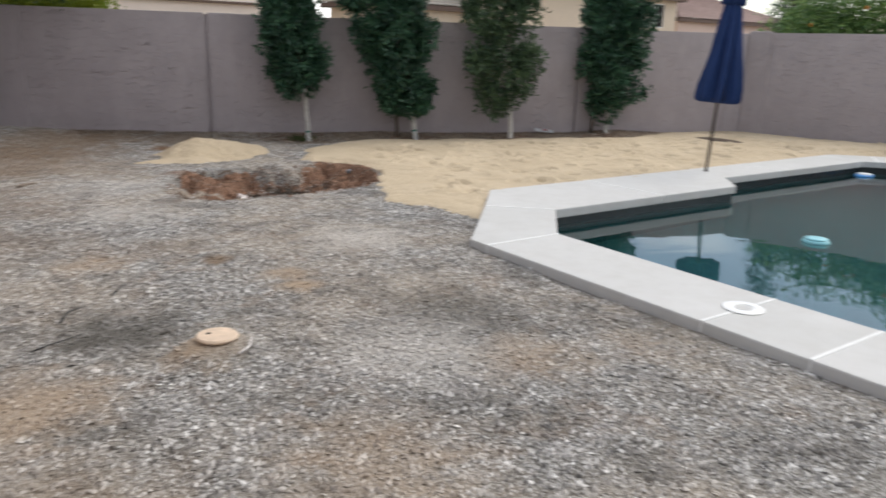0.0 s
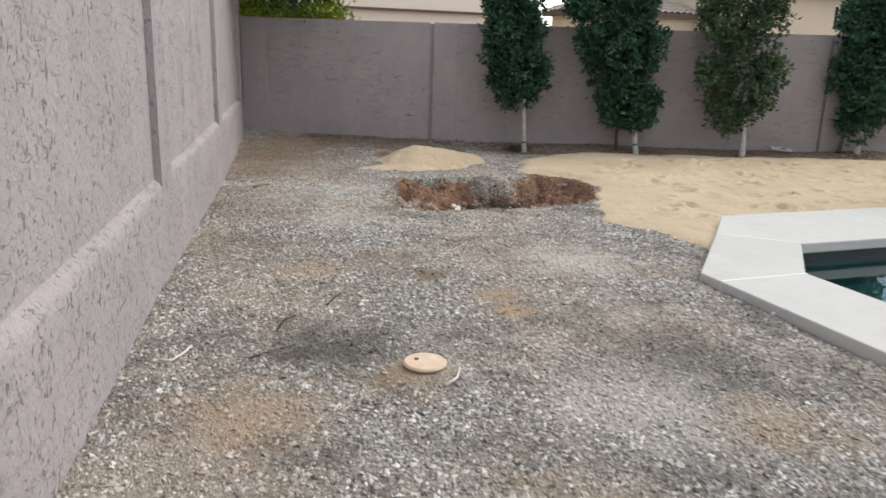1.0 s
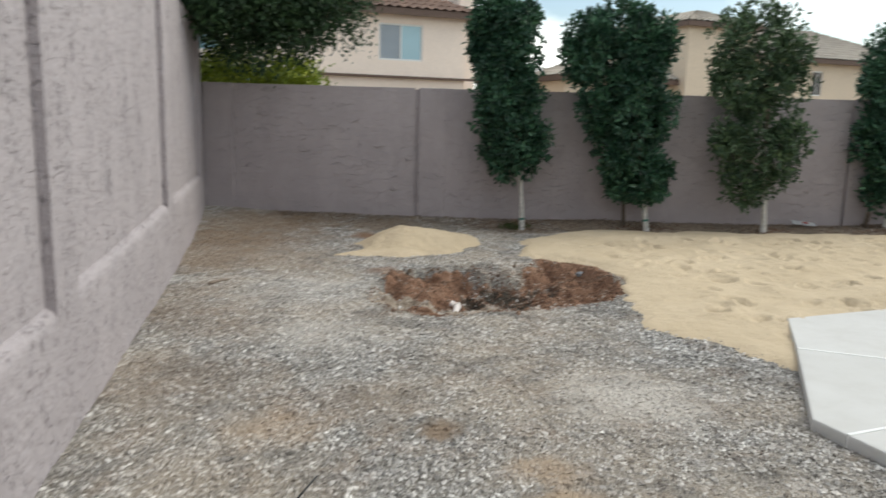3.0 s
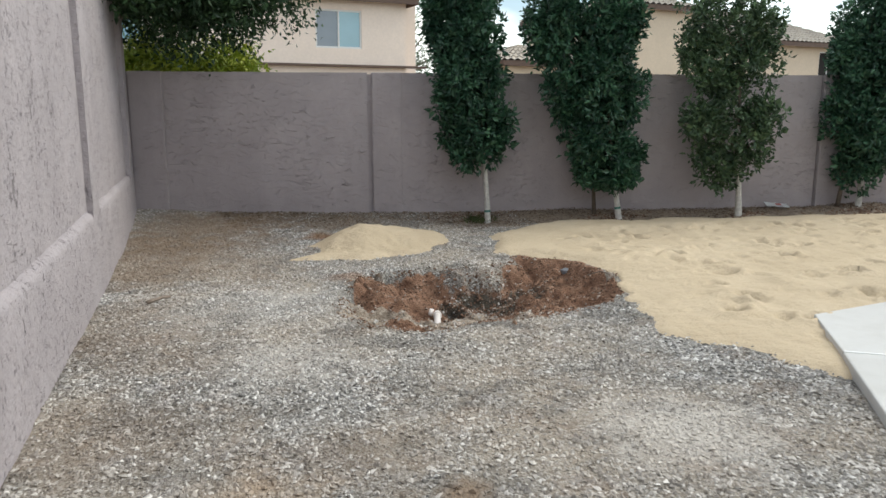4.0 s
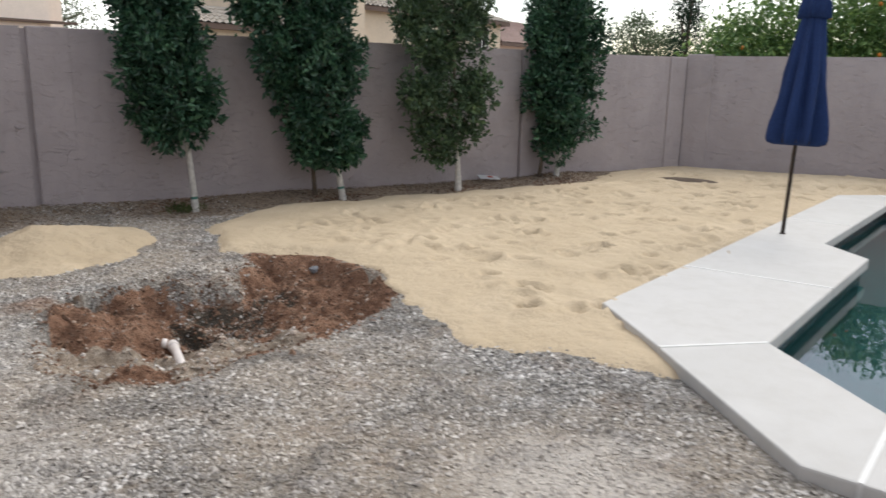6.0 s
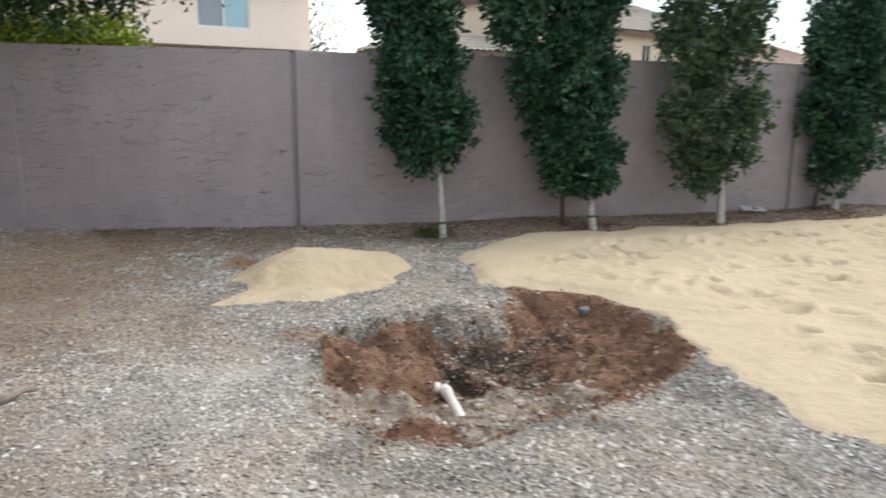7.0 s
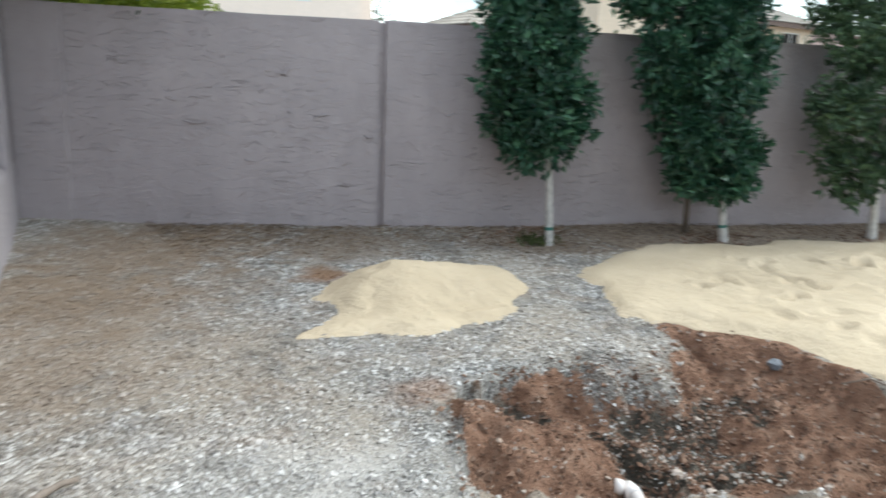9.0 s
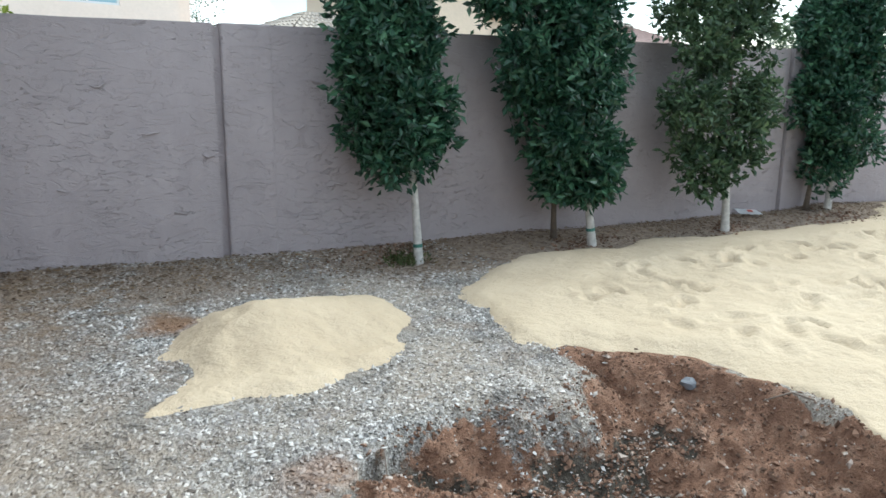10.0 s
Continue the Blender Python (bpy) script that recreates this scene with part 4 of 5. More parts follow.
# ---- parasol ----
def parasol():
    base = Vector((8.353, 6.17, COPING_TOP))
    tilt = math.atan2(0.075, 0.88)
    ob = new("patio_umbrella")
    ob.matrix_world = Matrix.Translation(base) @ Matrix.Rotation(tilt, 4, "Y")
    bpy.context.view_layer.update()
    part("pole", lathe(bmesh.new(), [(0.019, -0.05), (0.019, 2.55), (0.012, 2.56)], 16), M_POLE, ob, "dark bronze pole", True)
    part("sleeve", lathe(bmesh.new(), [(0.032, 0.0), (0.032, 0.006), (0.024, 0.012)], 16), M_POLE, ob, "pole socket ring", True)

    def folds(k, r, z):
        return 1.0 + 0.30 * math.cos(k * 2 * math.pi / 96 * 8 + 0.5 + 0.8 * math.sin(z * 2.3)) * min(1, r * 5) + 0.07 * math.cos(k * 2 * math.pi / 96 * 16 + 1.0 + z * 2) + 0.05 * math.sin(k * 2 * math.pi / 96 * 5 + z * 4)

    part("canopy", lathe(bmesh.new(), [(0.03, 0.93), (0.10, 0.872), (0.165, 0.866), (0.200, 0.885), (0.212, 0.925), (0.208, 1.06), (0.186, 1.3), (0.158, 1.55), (0.125, 1.8), (0.10, 2.0), (0.085, 2.14), (0.05, 2.2)], 96, wave=folds), M_CANVAS, ob, "furled navy canvas canopy", True)
    part("vent", lathe(bmesh.new(), [(0.09, 2.05), (0.125, 2.06), (0.115, 2.18), (0.085, 2.35), (0.05, 2.5), (0.02, 2.53)], 96, wave=folds), M_CANVAS, ob, "upper canvas vent tier", True)
    part("finial", lathe(bmesh.new(), [(0.012, 2.55), (0.026, 2.57), (0.02, 2.61), (0.008, 2.63)], 12), M_POLE, ob, "", True)
    for k in range(8):
        a = 2 * math.pi * (k + 0.3) / 8
        bm = tube(bmesh.new(), [(0.17 * math.cos(a), 0.17 * math.sin(a), 0.885), (0.03 * math.cos(a), 0.03 * math.sin(a), 2.3)], [0.006, 0.006], 6)
        part("rib", bm, M_POLE, ob)
    return tagged(ob, "closed navy canvas patio umbrella standing in the pool coping", "umbrella")


parasol()


# ---- trees ----
def leaf_cloud(centres, size, seed, droop=0.0, wide=0.5, outward=None):
    """Four-cornered folded leaves round given places; returns vertices and faces."""
    g = np.random.default_rng(seed)
    n = len(centres)
    d = g.normal(0, 1, (n, 3))
    if outward is not None:
        d += outward * 1.2
    d[:, 2] -= droop
    d /= np.linalg.norm(d, axis=1)[:, None]
    side = np.cross(d, g.normal(0, 1, (n, 3)))
    side /= np.linalg.norm(side, axis=1)[:, None]
    nor = np.cross(d, side)
    L = size * g.uniform(0.6, 1.3, (n, 1))
    W = L * wide * g.uniform(0.8, 1.2, (n, 1))
    mid = centres + d * L * 0.45
    v = np.stack([centres, mid + side * W * 0.5 + nor * L * 0.10, centres + d * L - nor * L * 0.08, mid - side * W * 0.5 + nor * L * 0.10], 1)
    f = 4 * np.arange(n)[:, None] + np.array([0, 1, 2, 3])
    tri = np.concatenate([f[:, [0, 1, 2]], f[:, [0, 2, 3]]])
    return v.reshape(-1, 3), tri


def crown_points(profile, lean, count, seed, boughs=92):
    """Leaf places in a crown of many leafy boughs; profile rows are height, half-width, half-depth; lean(z) gives the axis."""
    g = np.random.default_rng(seed)
    zs = np.array([p[0] for p in profile])
    area = np.array([p[1] * p[2] for p in profile])
    z = g.uniform(zs[0], zs[-1], boughs * 6)
    z = z[g.random(len(z)) < (np.interp(z, zs, area) / area.max()) ** 0.5][:boughs]
    a = np.arange(len(z)) * 2.4 + g.uniform(-0.5, 0.5, len(z))
    rad = g.uniform(0.10, 0.27, len(z))
    U, W = np.interp(z, zs, [p[1] for p in profile]), np.interp(z, zs, [p[2] for p in profile])
    r = np.sqrt(g.uniform(0.15, 1.0, len(z))) * g.uniform(0.80, 1.18, len(z))
    u, w = np.maximum(U - rad * 0.45, 0.03) * r, np.maximum(W - rad * 0.45, 0.03) * r
    lx, ly = lean(z)
    c = np.stack([lx + np.cos(a) * u * u_back.x - np.sin(a) * w * u_back.y, ly + np.cos(a) * u * u_back.y + np.sin(a) * w * u_back.x, z], -1)
    n_t = int(count / len(z) / 7)
    d = g.normal(0, 1, (len(z), n_t, 3))
    d /= np.linalg.norm(d, axis=2)[..., None]
    tw = c[:, None] + d * (rad[:, None] * np.cbrt(g.uniform(0.15, 1.0, (len(z), n_t))))[..., None] * (1.0, 1.0, 1.15)
    stray = g.random((len(z), n_t)) < 0.05
    tw += d * (stray * g.uniform(0.05, 0.14, stray.shape))[..., None]
    d[..., 2] += 0.25
    tw, d = tw.reshape(-1, 3), d.reshape(-1, 3)
    pts = np.repeat(tw, 7, 0) + g.normal(0, 0.03, (len(tw) * 7, 3))
    return pts, np.repeat(d, 7, 0), c


def ficus(at, profile, lean_top, trunks, label, seed, count=9000, leaf=0.088, paint=0.75, leaves=M_FICUS, aside=-0.1):
    """A young column-shaped tree; trunks: rows of foot offset along the wall, outwards, radius, whether whitewashed."""
    ob = empty("ficus_tree", at)
    z_mid = profile[0][0]
    along = Vector((u_back.x, u_back.y, 0))
    off = Vector((-u_back.y, u_back.x, 0))

    def lean(z):
        t = np.clip(np.asarray(z) / profile[-1][0], 0, 1.2)
        return along.x * lean_top * t + off.x * 0.12 * t, along.y * lean_top * t + off.y * 0.12 * t

    def axis(z):
        lx, ly = lean(z)
        return lx + along.x * aside, ly + along.y * aside

    pts, out, clumps = crown_points(profile, axis, count, seed)
    v, f = leaf_cloud(pts, leaf, seed + 1, 0.15, 0.5, out * 0.8)
    part("crown", raw_mesh("crown", v, f, leaves), leaves, ob, "dense dark green leaves")
    g = random.Random(seed)
    for n, (du, dw, rad, white) in enumerate(trunks):
        foot = along * du + off * dw
        hi = Vector((*[float(c) for c in lean(profile[-1][0] * 0.8)], profile[-1][0] * 0.8)) + foot * 0.3
        path, rr = [], []
        for k in range(9):
            t = k / 8
            lx, ly = lean(hi.z * t)
            p = foot * (1 - 0.7 * t) + Vector((float(lx), float(ly), hi.z * t)) + Vector((0.02 * math.sin(5 * t + seed), 0.02 * math.cos(4 * t + n), -0.06 if k == 0 else 0))
            path.append(p)
            rr.append(rad * (1.25 if k == 0 else 1.0 - 0.8 * t))
        bm = tube(bmesh.new(), path, rr, 10)
        for k in range(14):
            c = Vector(clumps[g.randrange(len(clumps))])
            t = min(0.95, max(0.22, (c.z - 0.35) / hi.z))
            lx, ly = lean(hi.z * t)
            s = foot * (1 - 0.7 * t) + Vector((float(lx), float(ly), hi.z * t))
            tube(bm, [s, s.lerp(c, 0.5) + Vector((0, 0, 0.06)), c], [rad * 0.35, rad * 0.22, rad * 0.08], 5)
        trunk = part("trunk", bm, M_BARK, ob, "slim brown trunk with limbs", True)
        if white:
            cut = [(p, r) for p, r in zip(path, rr) if p.z < paint + 0.3]
            bm = tube(bmesh.new(), [p for p, _ in cut], [r + 0.004 for _, r in cut], 12, False)
            part("whitewash", bm, M_WHITE_BARK, trunk, "whitewashed lower trunk", True)
            q = path[0].lerp(path[1], 0.55)
            if white > 1:
                bm = tube(bmesh.new(), [q, q + (path[1] - path[0]).normalized() * 0.03], [rad * 1.12 + 0.004] * 2, 12)
                part("tape", bm, M_TAPE, trunk, "green tie tape")
    return tagged(ob, label, "tree", "trees along the back wall")


ficus(TREE_FEET[0], [(0.88, 0.14, 0.12), (1.02, 0.36, 0.28), (1.2, 0.48, 0.38), (1.5, 0.50, 0.40), (2.1, 0.45, 0.40), (2.6, 0.53, 0.40), (3.0, 0.50, 0.38), (3.15, 0.2, 0.15)],
      -0.27, [(0, 0, 0.034, 2)], "young ficus tree with a whitewashed trunk and clipped dense crown", 101, 20000)
ficus(TREE_FEET[1], [(0.42, 0.18, 0.12), (0.62, 0.38, 0.26), (0.9, 0.46, 0.36), (1.3, 0.56, 0.42), (1.8, 0.68, 0.46), (2.3, 0.88, 0.46), (2.85, 0.76, 0.44), (3.1, 0.5, 0.35), (3.2, 0.2, 0.15)],
      -0.56, [(0, 0, 0.036, 2), (-0.26, 0.30, 0.028, 0)], "bushy ficus tree with two trunks leaning along the wall", 111, 28000)
ficus(TREE_FEET[2], [(0.58, 0.26, 0.12), (0.82, 0.54, 0.3), (1.15, 0.72, 0.36), (1.6, 0.72, 0.38), (2.2, 0.76, 0.40), (2.7, 0.76, 0.40), (3.0, 0.66, 0.36), (3.12, 0.3, 0.15)],
      -0.14, [(0, 0, 0.038, 1)], "ficus tree with a thin airy olive crown and whitewashed trunk", 121, 14000, 0.082, 1.1, M_FICUS_DULL, -0.16)
ficus(TREE_FEET[3], [(0.42, 0.25, 0.15), (0.65, 0.5, 0.34), (1.1, 0.60, 0.42), (1.7, 0.62, 0.42), (2.2, 0.60, 0.40), (2.7, 0.52, 0.38), (2.95, 0.25, 0.2)],
      0.06, [(0, 0, 0.036, 1), (-0.26, 0.12, 0.03, 0)], "dense dark ficus tree with two trunks by the wall bend", 131, 23500, aside=0.0)


def leafy_mass(name, blobs, count, leaf, material, label, seed, trunk=None, category="tree", bark=M_BARK, droop=0.3, wide=0.45, clump=0.16):
    """A crown out of several overlapping swells: rows of x, y, z, rx, ry, rz."""
    g = np.random.default_rng(seed)
    base = trunk[0] if trunk else (blobs[0][0], blobs[0][1], 0.0)
    ob = empty(name, base)
    vol = np.array([b[3] * b[4] * b[5] for b in blobs]) ** 0.7
    pts, outs = [], []
    for b, k in zip(blobs, np.round(count * vol / vol.sum() / 12).astype(int)):
        d = g.normal(0, 1, (k, 3))
        d /= np.linalg.norm(d, axis=1)[:, None]
        r = np.cbrt(g.uniform(0.25, 1.0, (k, 1))) * (1 + 0.2 * np.sin(7 * d[:, :1] + 5 * d[:, 2:] + seed)) * g.uniform(0.85, 1.12, (k, 1))
        c = np.array(b[:3]) + d * r * np.array(b[3:])
        pts.append(np.repeat(c, 12, 0) + g.normal(0, clump, (k * 12, 3)))
        outs.append(np.repeat(d, 12, 0))
    pts, outs = np.concatenate(pts) - np.array(base), np.concatenate(outs)
    v, f = leaf_cloud(pts, leaf, seed + 1, droop, wide, outs * 0.5)
    part("crown", raw_mesh("crown", v, f, material), material, ob)
    if trunk:
        foot, fork, rad = Vector((0, 0, -0.1)), Vector(trunk[1]) - Vector(base), trunk[2]
        bm = tube(bmesh.new(), [foot, foot.lerp(fork, 0.5) + Vector((0.08, 0.05, 0)), fork], [rad * 1.2, rad, rad * 0.8], 10)
        r2 = random.Random(seed)
        for b in blobs:
            for _ in range(3):
                e = Vector(b[:3]) - Vector(base) + Vector([r2.uniform(-0.8, 0.8) * q for q in b[3:]])
                tube(bm, [fork, fork.lerp(e, 0.5) + Vector((0, 0, 0.15)), e], [rad * 0.5, rad * 0.3, rad * 0.06], 6)
        part("trunk", bm, bark, ob, "brown trunk and limbs", True)
    return tagged(ob, label, category)


# tree beyond the corner that hangs over the walls
leafy_mass("shade_tree", [(0.7, 14.6, 3.9, 1.7, 1.5, 1.0), (1.9, 13.6, 3.1, 1.0, 1.1, 0.75), (2.6, 13.2, 3.3, 0.9, 0.8, 0.8), (1.3, 12.6, 3.3, 0.9, 0.9, 0.55), (1.0, 16.0, 4.2, 1.6, 1.4, 1.1), (2.0, 14.2, 3.7, 1.2, 1.0, 0.8)], 110000, 0.085, M_OVERHANG,
           "dark green shade tree hanging over the corner of the walls", 201, ((0.2, 16.2, 0), (0.6, 15.6, 2.6), 0.14))
leafy_mass("shrub", [(1.7, 15.2, 1.95, 0.75, 0.5, 0.40), (2.7, 15.3, 1.95, 0.6, 0.5, 0.36)], 9000, 0.11, M_YELLOW, "yellow-green shrub showing over the back wall", 211, ((2.0, 15.3, 0), (2.0, 15.3, 1.4), 0.06), "shrub")
leafy_mass("desert_tree", [(13.6, 33.0, 4.2, 1.9, 1.5, 1.6), (12.6, 33.0, 3.2, 1.4, 1.2, 0.9), (14.6, 33.0, 3.0, 1.4, 1.2, 0.8)], 4600, 0.16, M_FAR_LEAF, "thin airy desert tree behind the neighbouring house", 221, ((13.2, 33.0, 0), (13.2, 33.0, 2.6), 0.14), wide=0.3, clump=0.3)
leafy_mass("desert_tree", [(28.2, 17.0, 2.9, 0.8, 0.8, 1.0), (28.8, 16.2, 2.6, 0.7, 0.7, 0.9)], 3600, 0.15, M_FAR_LEAF, "pale green desert tree beyond the yard wall", 231, ((28.4, 16.7, 0), (28.4, 16.7, 1.8), 0.12), wide=0.4, clump=0.16)
leafy_mass("cypress", [(19.1, 11.5, 2.0, 0.42, 0.42, 1.9), (19.1, 11.5, 4.0, 0.34, 0.34, 1.4)], 6000, 0.10, M_CYPRESS, "tall narrow dark cypress behind the yard wall", 241, ((19.1, 11.5, 0), (19.1, 11.5, 2.0), 0.09), wide=0.3, droop=-0.4, clump=0.1)
u_right = (RIGHT_END - BACK_C).normalized()
out_right = Vector((-u_right.y, u_right.x))
for k in range(6):
    p = BACK_C + u_right * (1.3 + 2.15 * k) + out_right * 1.9
    tall = (2.5, 3.0, 2.8, 3.3, 2.9, 3.2)[k]
    tree = leafy_mass("orange_tree", [(p.x, p.y, 1.55, 1.15, 1.25, 0.95), (p.x + 0.2, p.y - 0.2, tall - 0.2, 1.05, 1.2, 0.9), (p.x - 0.2, p.y + 0.5, tall - 0.6, 0.8, 0.9, 0.8)], 13000, 0.12, M_CITRUS,
                      "leafy green orange tree with ripe fruit behind the wall", 251 + k, ((p.x, p.y, 0), (p.x, p.y, 1.0), 0.08), clump=0.14)
    tree["group"] = "orange trees behind the wall"
    g_o = random.Random(k + 5)
    for _ in range(4):
        a, z = g_o.uniform(0, 6.28), g_o.uniform(1.6, tall + 0.3)
        fruit = lathe(bmesh.new(), [(0.012, 0.036), (0.028, 0.025), (0.037, 0.0), (0.028, -0.025), (0.01, -0.036)], 12)
        bmesh.ops.translate(fruit, vec=(-0.95 * abs(math.cos(a)), 1.05 * math.sin(a), z), verts=fruit.verts)
        part("orange", fruit, M_ORANGE, tree, "ripe orange", True)


# ---- neighbouring houses ----
def tiled(a, b, c, d, tile=0.30, course=0.36):
    """A slope of rolled roof tiles: eave from a to b, ridge from d to c."""
    a, b, c, d = (Vector(v) for v in (a, b, c, d))
    n = max(2, int((b - a).length / tile)) * 4
    k = max(1, int(((c + d) / 2 - (a + b) / 2).length / course))
    up = (b - a).cross(d - a).normalized()
    if up.z < 0:
        up = -up
    V, F = [], []
    for j in range(k):
        for e, lift in ((0.0, 0.045), (1.0, 0.008)):
            t = (j + e) / k
            l, r = a.lerp(d, t), b.lerp(c, t)
            for i in range(n + 1):
                s = i / n
                V.append(l.lerp(r, s) + up * (lift + 0.035 * math.cos(math.pi * 0.5 * i)))
    w = n + 1
    for j in range(2 * k - 1):
        for i in range(n):
            F.append((j * w + i, j * w + i + 1, (j + 1) * w + i + 1, (j + 1) * w + i))
    return V, F


def hip_roof(parent, x0, x1, y0, y1, z, rise, over, material, label):
    """Eaves all round, hipped to a ridge along the longer way; tiles on every slope, a dark fascia under the eaves."""
    x0, x1, y0, y1 = x0 - over, x1 + over, y0 - over, y1 + over
    if x1 - x0 > y1 - y0:
        h = (y1 - y0) / 2
        r0, r1 = (x0 + h, y0 + h, z + rise), (x1 - h, y0 + h, z + rise)
        slopes = [((x0, y0, z), (x1, y0, z), r1, r0), ((x1, y1, z), (x0, y1, z), r0, r1), ((x0, y1, z), (x0, y0, z), r0, r0), ((x1, y0, z), (x1, y1, z), r1, r1)]
    else:
        h = (x1 - x0) / 2
        r0, r1 = (x0 + h, y0 + h, z + rise), (x0 + h, y1 - h, z + rise)
        slopes = [((x0, y0, z), (x1, y0, z), r0, r0), ((x1, y1, z), (x0, y1, z), r1, r1), ((x0, y1, z), (x0, y0, z), r0, r1), ((x1, y0, z), (x1, y1, z), r1, r0)]
    V, F = [], []
    for s in slopes:
        v, f = tiled(*s)
        F += [tuple(i + len(V) for i in q) for q in f]
        V += v
    roof = part("roof", raw_mesh("roof", [tuple(v) for v in V], F, material), material, parent, label)
    for b in ((x0 + 0.02, x1 - 0.02, y0 + 0.02, y0 + 0.06, z - 0.20, z), (x0 + 0.02, x1 - 0.02, y1 - 0.06, y1 - 0.02, z - 0.20, z), (x0 + 0.02, x0 + 0.06, y0 + 0.06, y1 - 0.06, z - 0.20, z),
              (x1 - 0.06, x1 - 0.02, y0 + 0.06, y1 - 0.06, z - 0.20, z)):
        part("fascia", boxes(b), M_TRIM, parent, "dark eave board")
    part("soffit", boxes((x0 + 0.06, x1 - 0.06, y0 + 0.06, y1 - 0.06, z - 0.05, z - 0.01)), M_TRIM, parent, "dark eave lining")
    return roof


def pierced(x0, x1, z0, z1, y, deep, holes):
    """One slab facing -y with openings cut through it."""
    xs = sorted({x0, x1, *[v for q in holes for v in q[:2]]})
    zs = sorted({z0, z1, *[v for q in holes for v in q[2:]]})
    bm = bmesh.new()
    grid = {(i, k): bm.verts.new((x, y, z)) for i, x in enumerate(xs) for k, z in enumerate(zs)}
    for i in range(len(xs) - 1):
        for k in range(len(zs) - 1):
            cx, cz = (xs[i] + xs[i + 1]) / 2, (zs[k] + zs[k + 1]) / 2
            if not any(a < cx < b and lo < cz < hi for a, b, lo, hi in holes):
                bm.faces.new((grid[i, k], grid[i + 1, k], grid[i + 1, k + 1], grid[i, k + 1]))
    for v in [v for v in bm.verts if not v.link_faces]:
        bm.verts.remove(v)
    out = bmesh.ops.extrude_face_region(bm, geom=list(bm.faces))
    bmesh.ops.translate(bm, vec=(0, deep, 0), verts=[v for v in out["geom"] if isinstance(v, bmesh.types.BMVert)])
    return bm


def window(parent, x0, x1, z0, z1, y, glass_l, glass_r):
    """A two-light sliding window set back in a wall that faces -y."""
    m = (x0 + x1) / 2
    w = part("window", pierced(x0, x1, z0, z1, y + 0.03, 0.06, [(x0 + 0.05, m - 0.025, z0 + 0.05, z1 - 0.05), (m + 0.025, x1 - 0.05, z0 + 0.05, z1 - 0.05)]), M_FRAME, parent, "white sliding window")
    part("pane", boxes((x0 + 0.05, m - 0.025, y + 0.055, y + 0.065, z0 + 0.05, z1 - 0.05)), glass_l, w, "dim grey glass")
    part("pane", boxes((m + 0.025, x1 - 0.05, y + 0.055, y + 0.065, z0 + 0.05, z1 - 0.05)), glass_r, w, "pale blue glass")
    for i in range(9):
        zz = z0 + 0.10 + (z1 - z0 - 0.2) * i / 8
        part("blind_slat", boxes((m + 0.03, x1 - 0.055, y + 0.075, y + 0.078, zz, zz + 0.05)), M_FRAME, w)
    return w


def front(x0, x1, y, z1, holes, deep=0.3):
    return pierced(x0, x1, -0.2, z1, y, deep, holes)


house = empty("house")
holes = [(7.39, 8.84, 3.24, 4.36), (1.2, 2.6, 3.24, 4.36)]
part("wall", front(-6.0, 10.30, 25.4, 4.75, holes), M_HOUSE1, house, "cream stucco front wall")
for b in ((-6.0, -5.7, 25.7, 33.0, -0.2, 4.75), (10.0, 10.30, 25.7, 33.0, -0.2, 4.75), (-5.7, 10.0, 32.7, 33.0, -0.2, 4.75),):
    part("wall", boxes(b), M_HOUSE1, house, "cream stucco side walls")
part("chimney", boxes((10.302, 10.92, 26.0, 27.4, -0.2, 6.9), (10.26, 10.96, 25.96, 27.44, 6.9, 7.05), bevel=0.01), M_HOUSE1, house, "cream stucco chimney")
part("ledge", boxes((-6.0, 10.95, 25.22, 25.40, 2.69, 2.76), bevel=0.01), M_TRIM, house, "dark horizontal trim band")
for a, b, lo, hi in holes:
    window(house, a, b, lo, hi, 25.4, M_GLASS_DIM, M_GLASS)
hip_roof(house, -6.0, 10.3, 25.4, 33.0, 4.80, 1.9, 0.35, M_TILE_RED, "brown clay tile roof")
tagged(house, "two-storey cream stucco house with a brown tile roof", "house")

house = empty("house")
holes = [(18.2, 19.6, 1.5, 2.6)]
part("wall", front(15.8, 21.0, 28.3, 3.05, holes), M_HOUSE2, house, "tan stucco garage wing")
for b in ((15.8, 16.1, 28.6, 31.0, -0.2, 3.05), (16.1, 21.0, 30.7, 31.0, -0.2, 3.05),):
    part("wall", boxes(b), M_HOUSE2, house, "tan stucco side wall")
window(house, 18.2, 19.6, 1.5, 2.6, 28.3, M_GLASS_DIM, M_GLASS)
hip_roof(house, 15.8, 21.4, 28.3, 31.0, 3.24, 0.7, 0.35, M_TILE_TAN, "tan concrete tile roof")
part("wall", front(21.0, 24.4, 27.6, 5.45, []), M_HOUSE2, house, "tall tan stucco bay")
for b in ((21.0, 21.3, 27.9, 35.0, -0.2, 5.45), (24.1, 24.4, 27.9, 35.0, -0.2, 5.45),):
    part("wall", boxes(b), M_HOUSE2, house, "tan stucco bay sides")
hip_roof(house, 21.0, 24.4, 27.6, 35.0, 5.55, 0.7, 0.3, M_TILE_TAN, "tan tile roof of the bay")
holes = [(28.9, 29.5, 2.9, 4.0), (33.7, 35.0, 2.9, 4.15)]
part("wall", front(24.4, 36.0, 28.6, 4.45, holes), M_HOUSE2, house, "tan stucco rear wall")
for b in ((35.7, 36.0, 28.9, 36.0, -0.2, 4.45),):
    part("wall", boxes(b), M_HOUSE2, house, "tan stucco end wall")
for a, b, lo, hi in holes:
    window(house, a, b, lo, hi, 28.6, M_DARK, M_DARK)
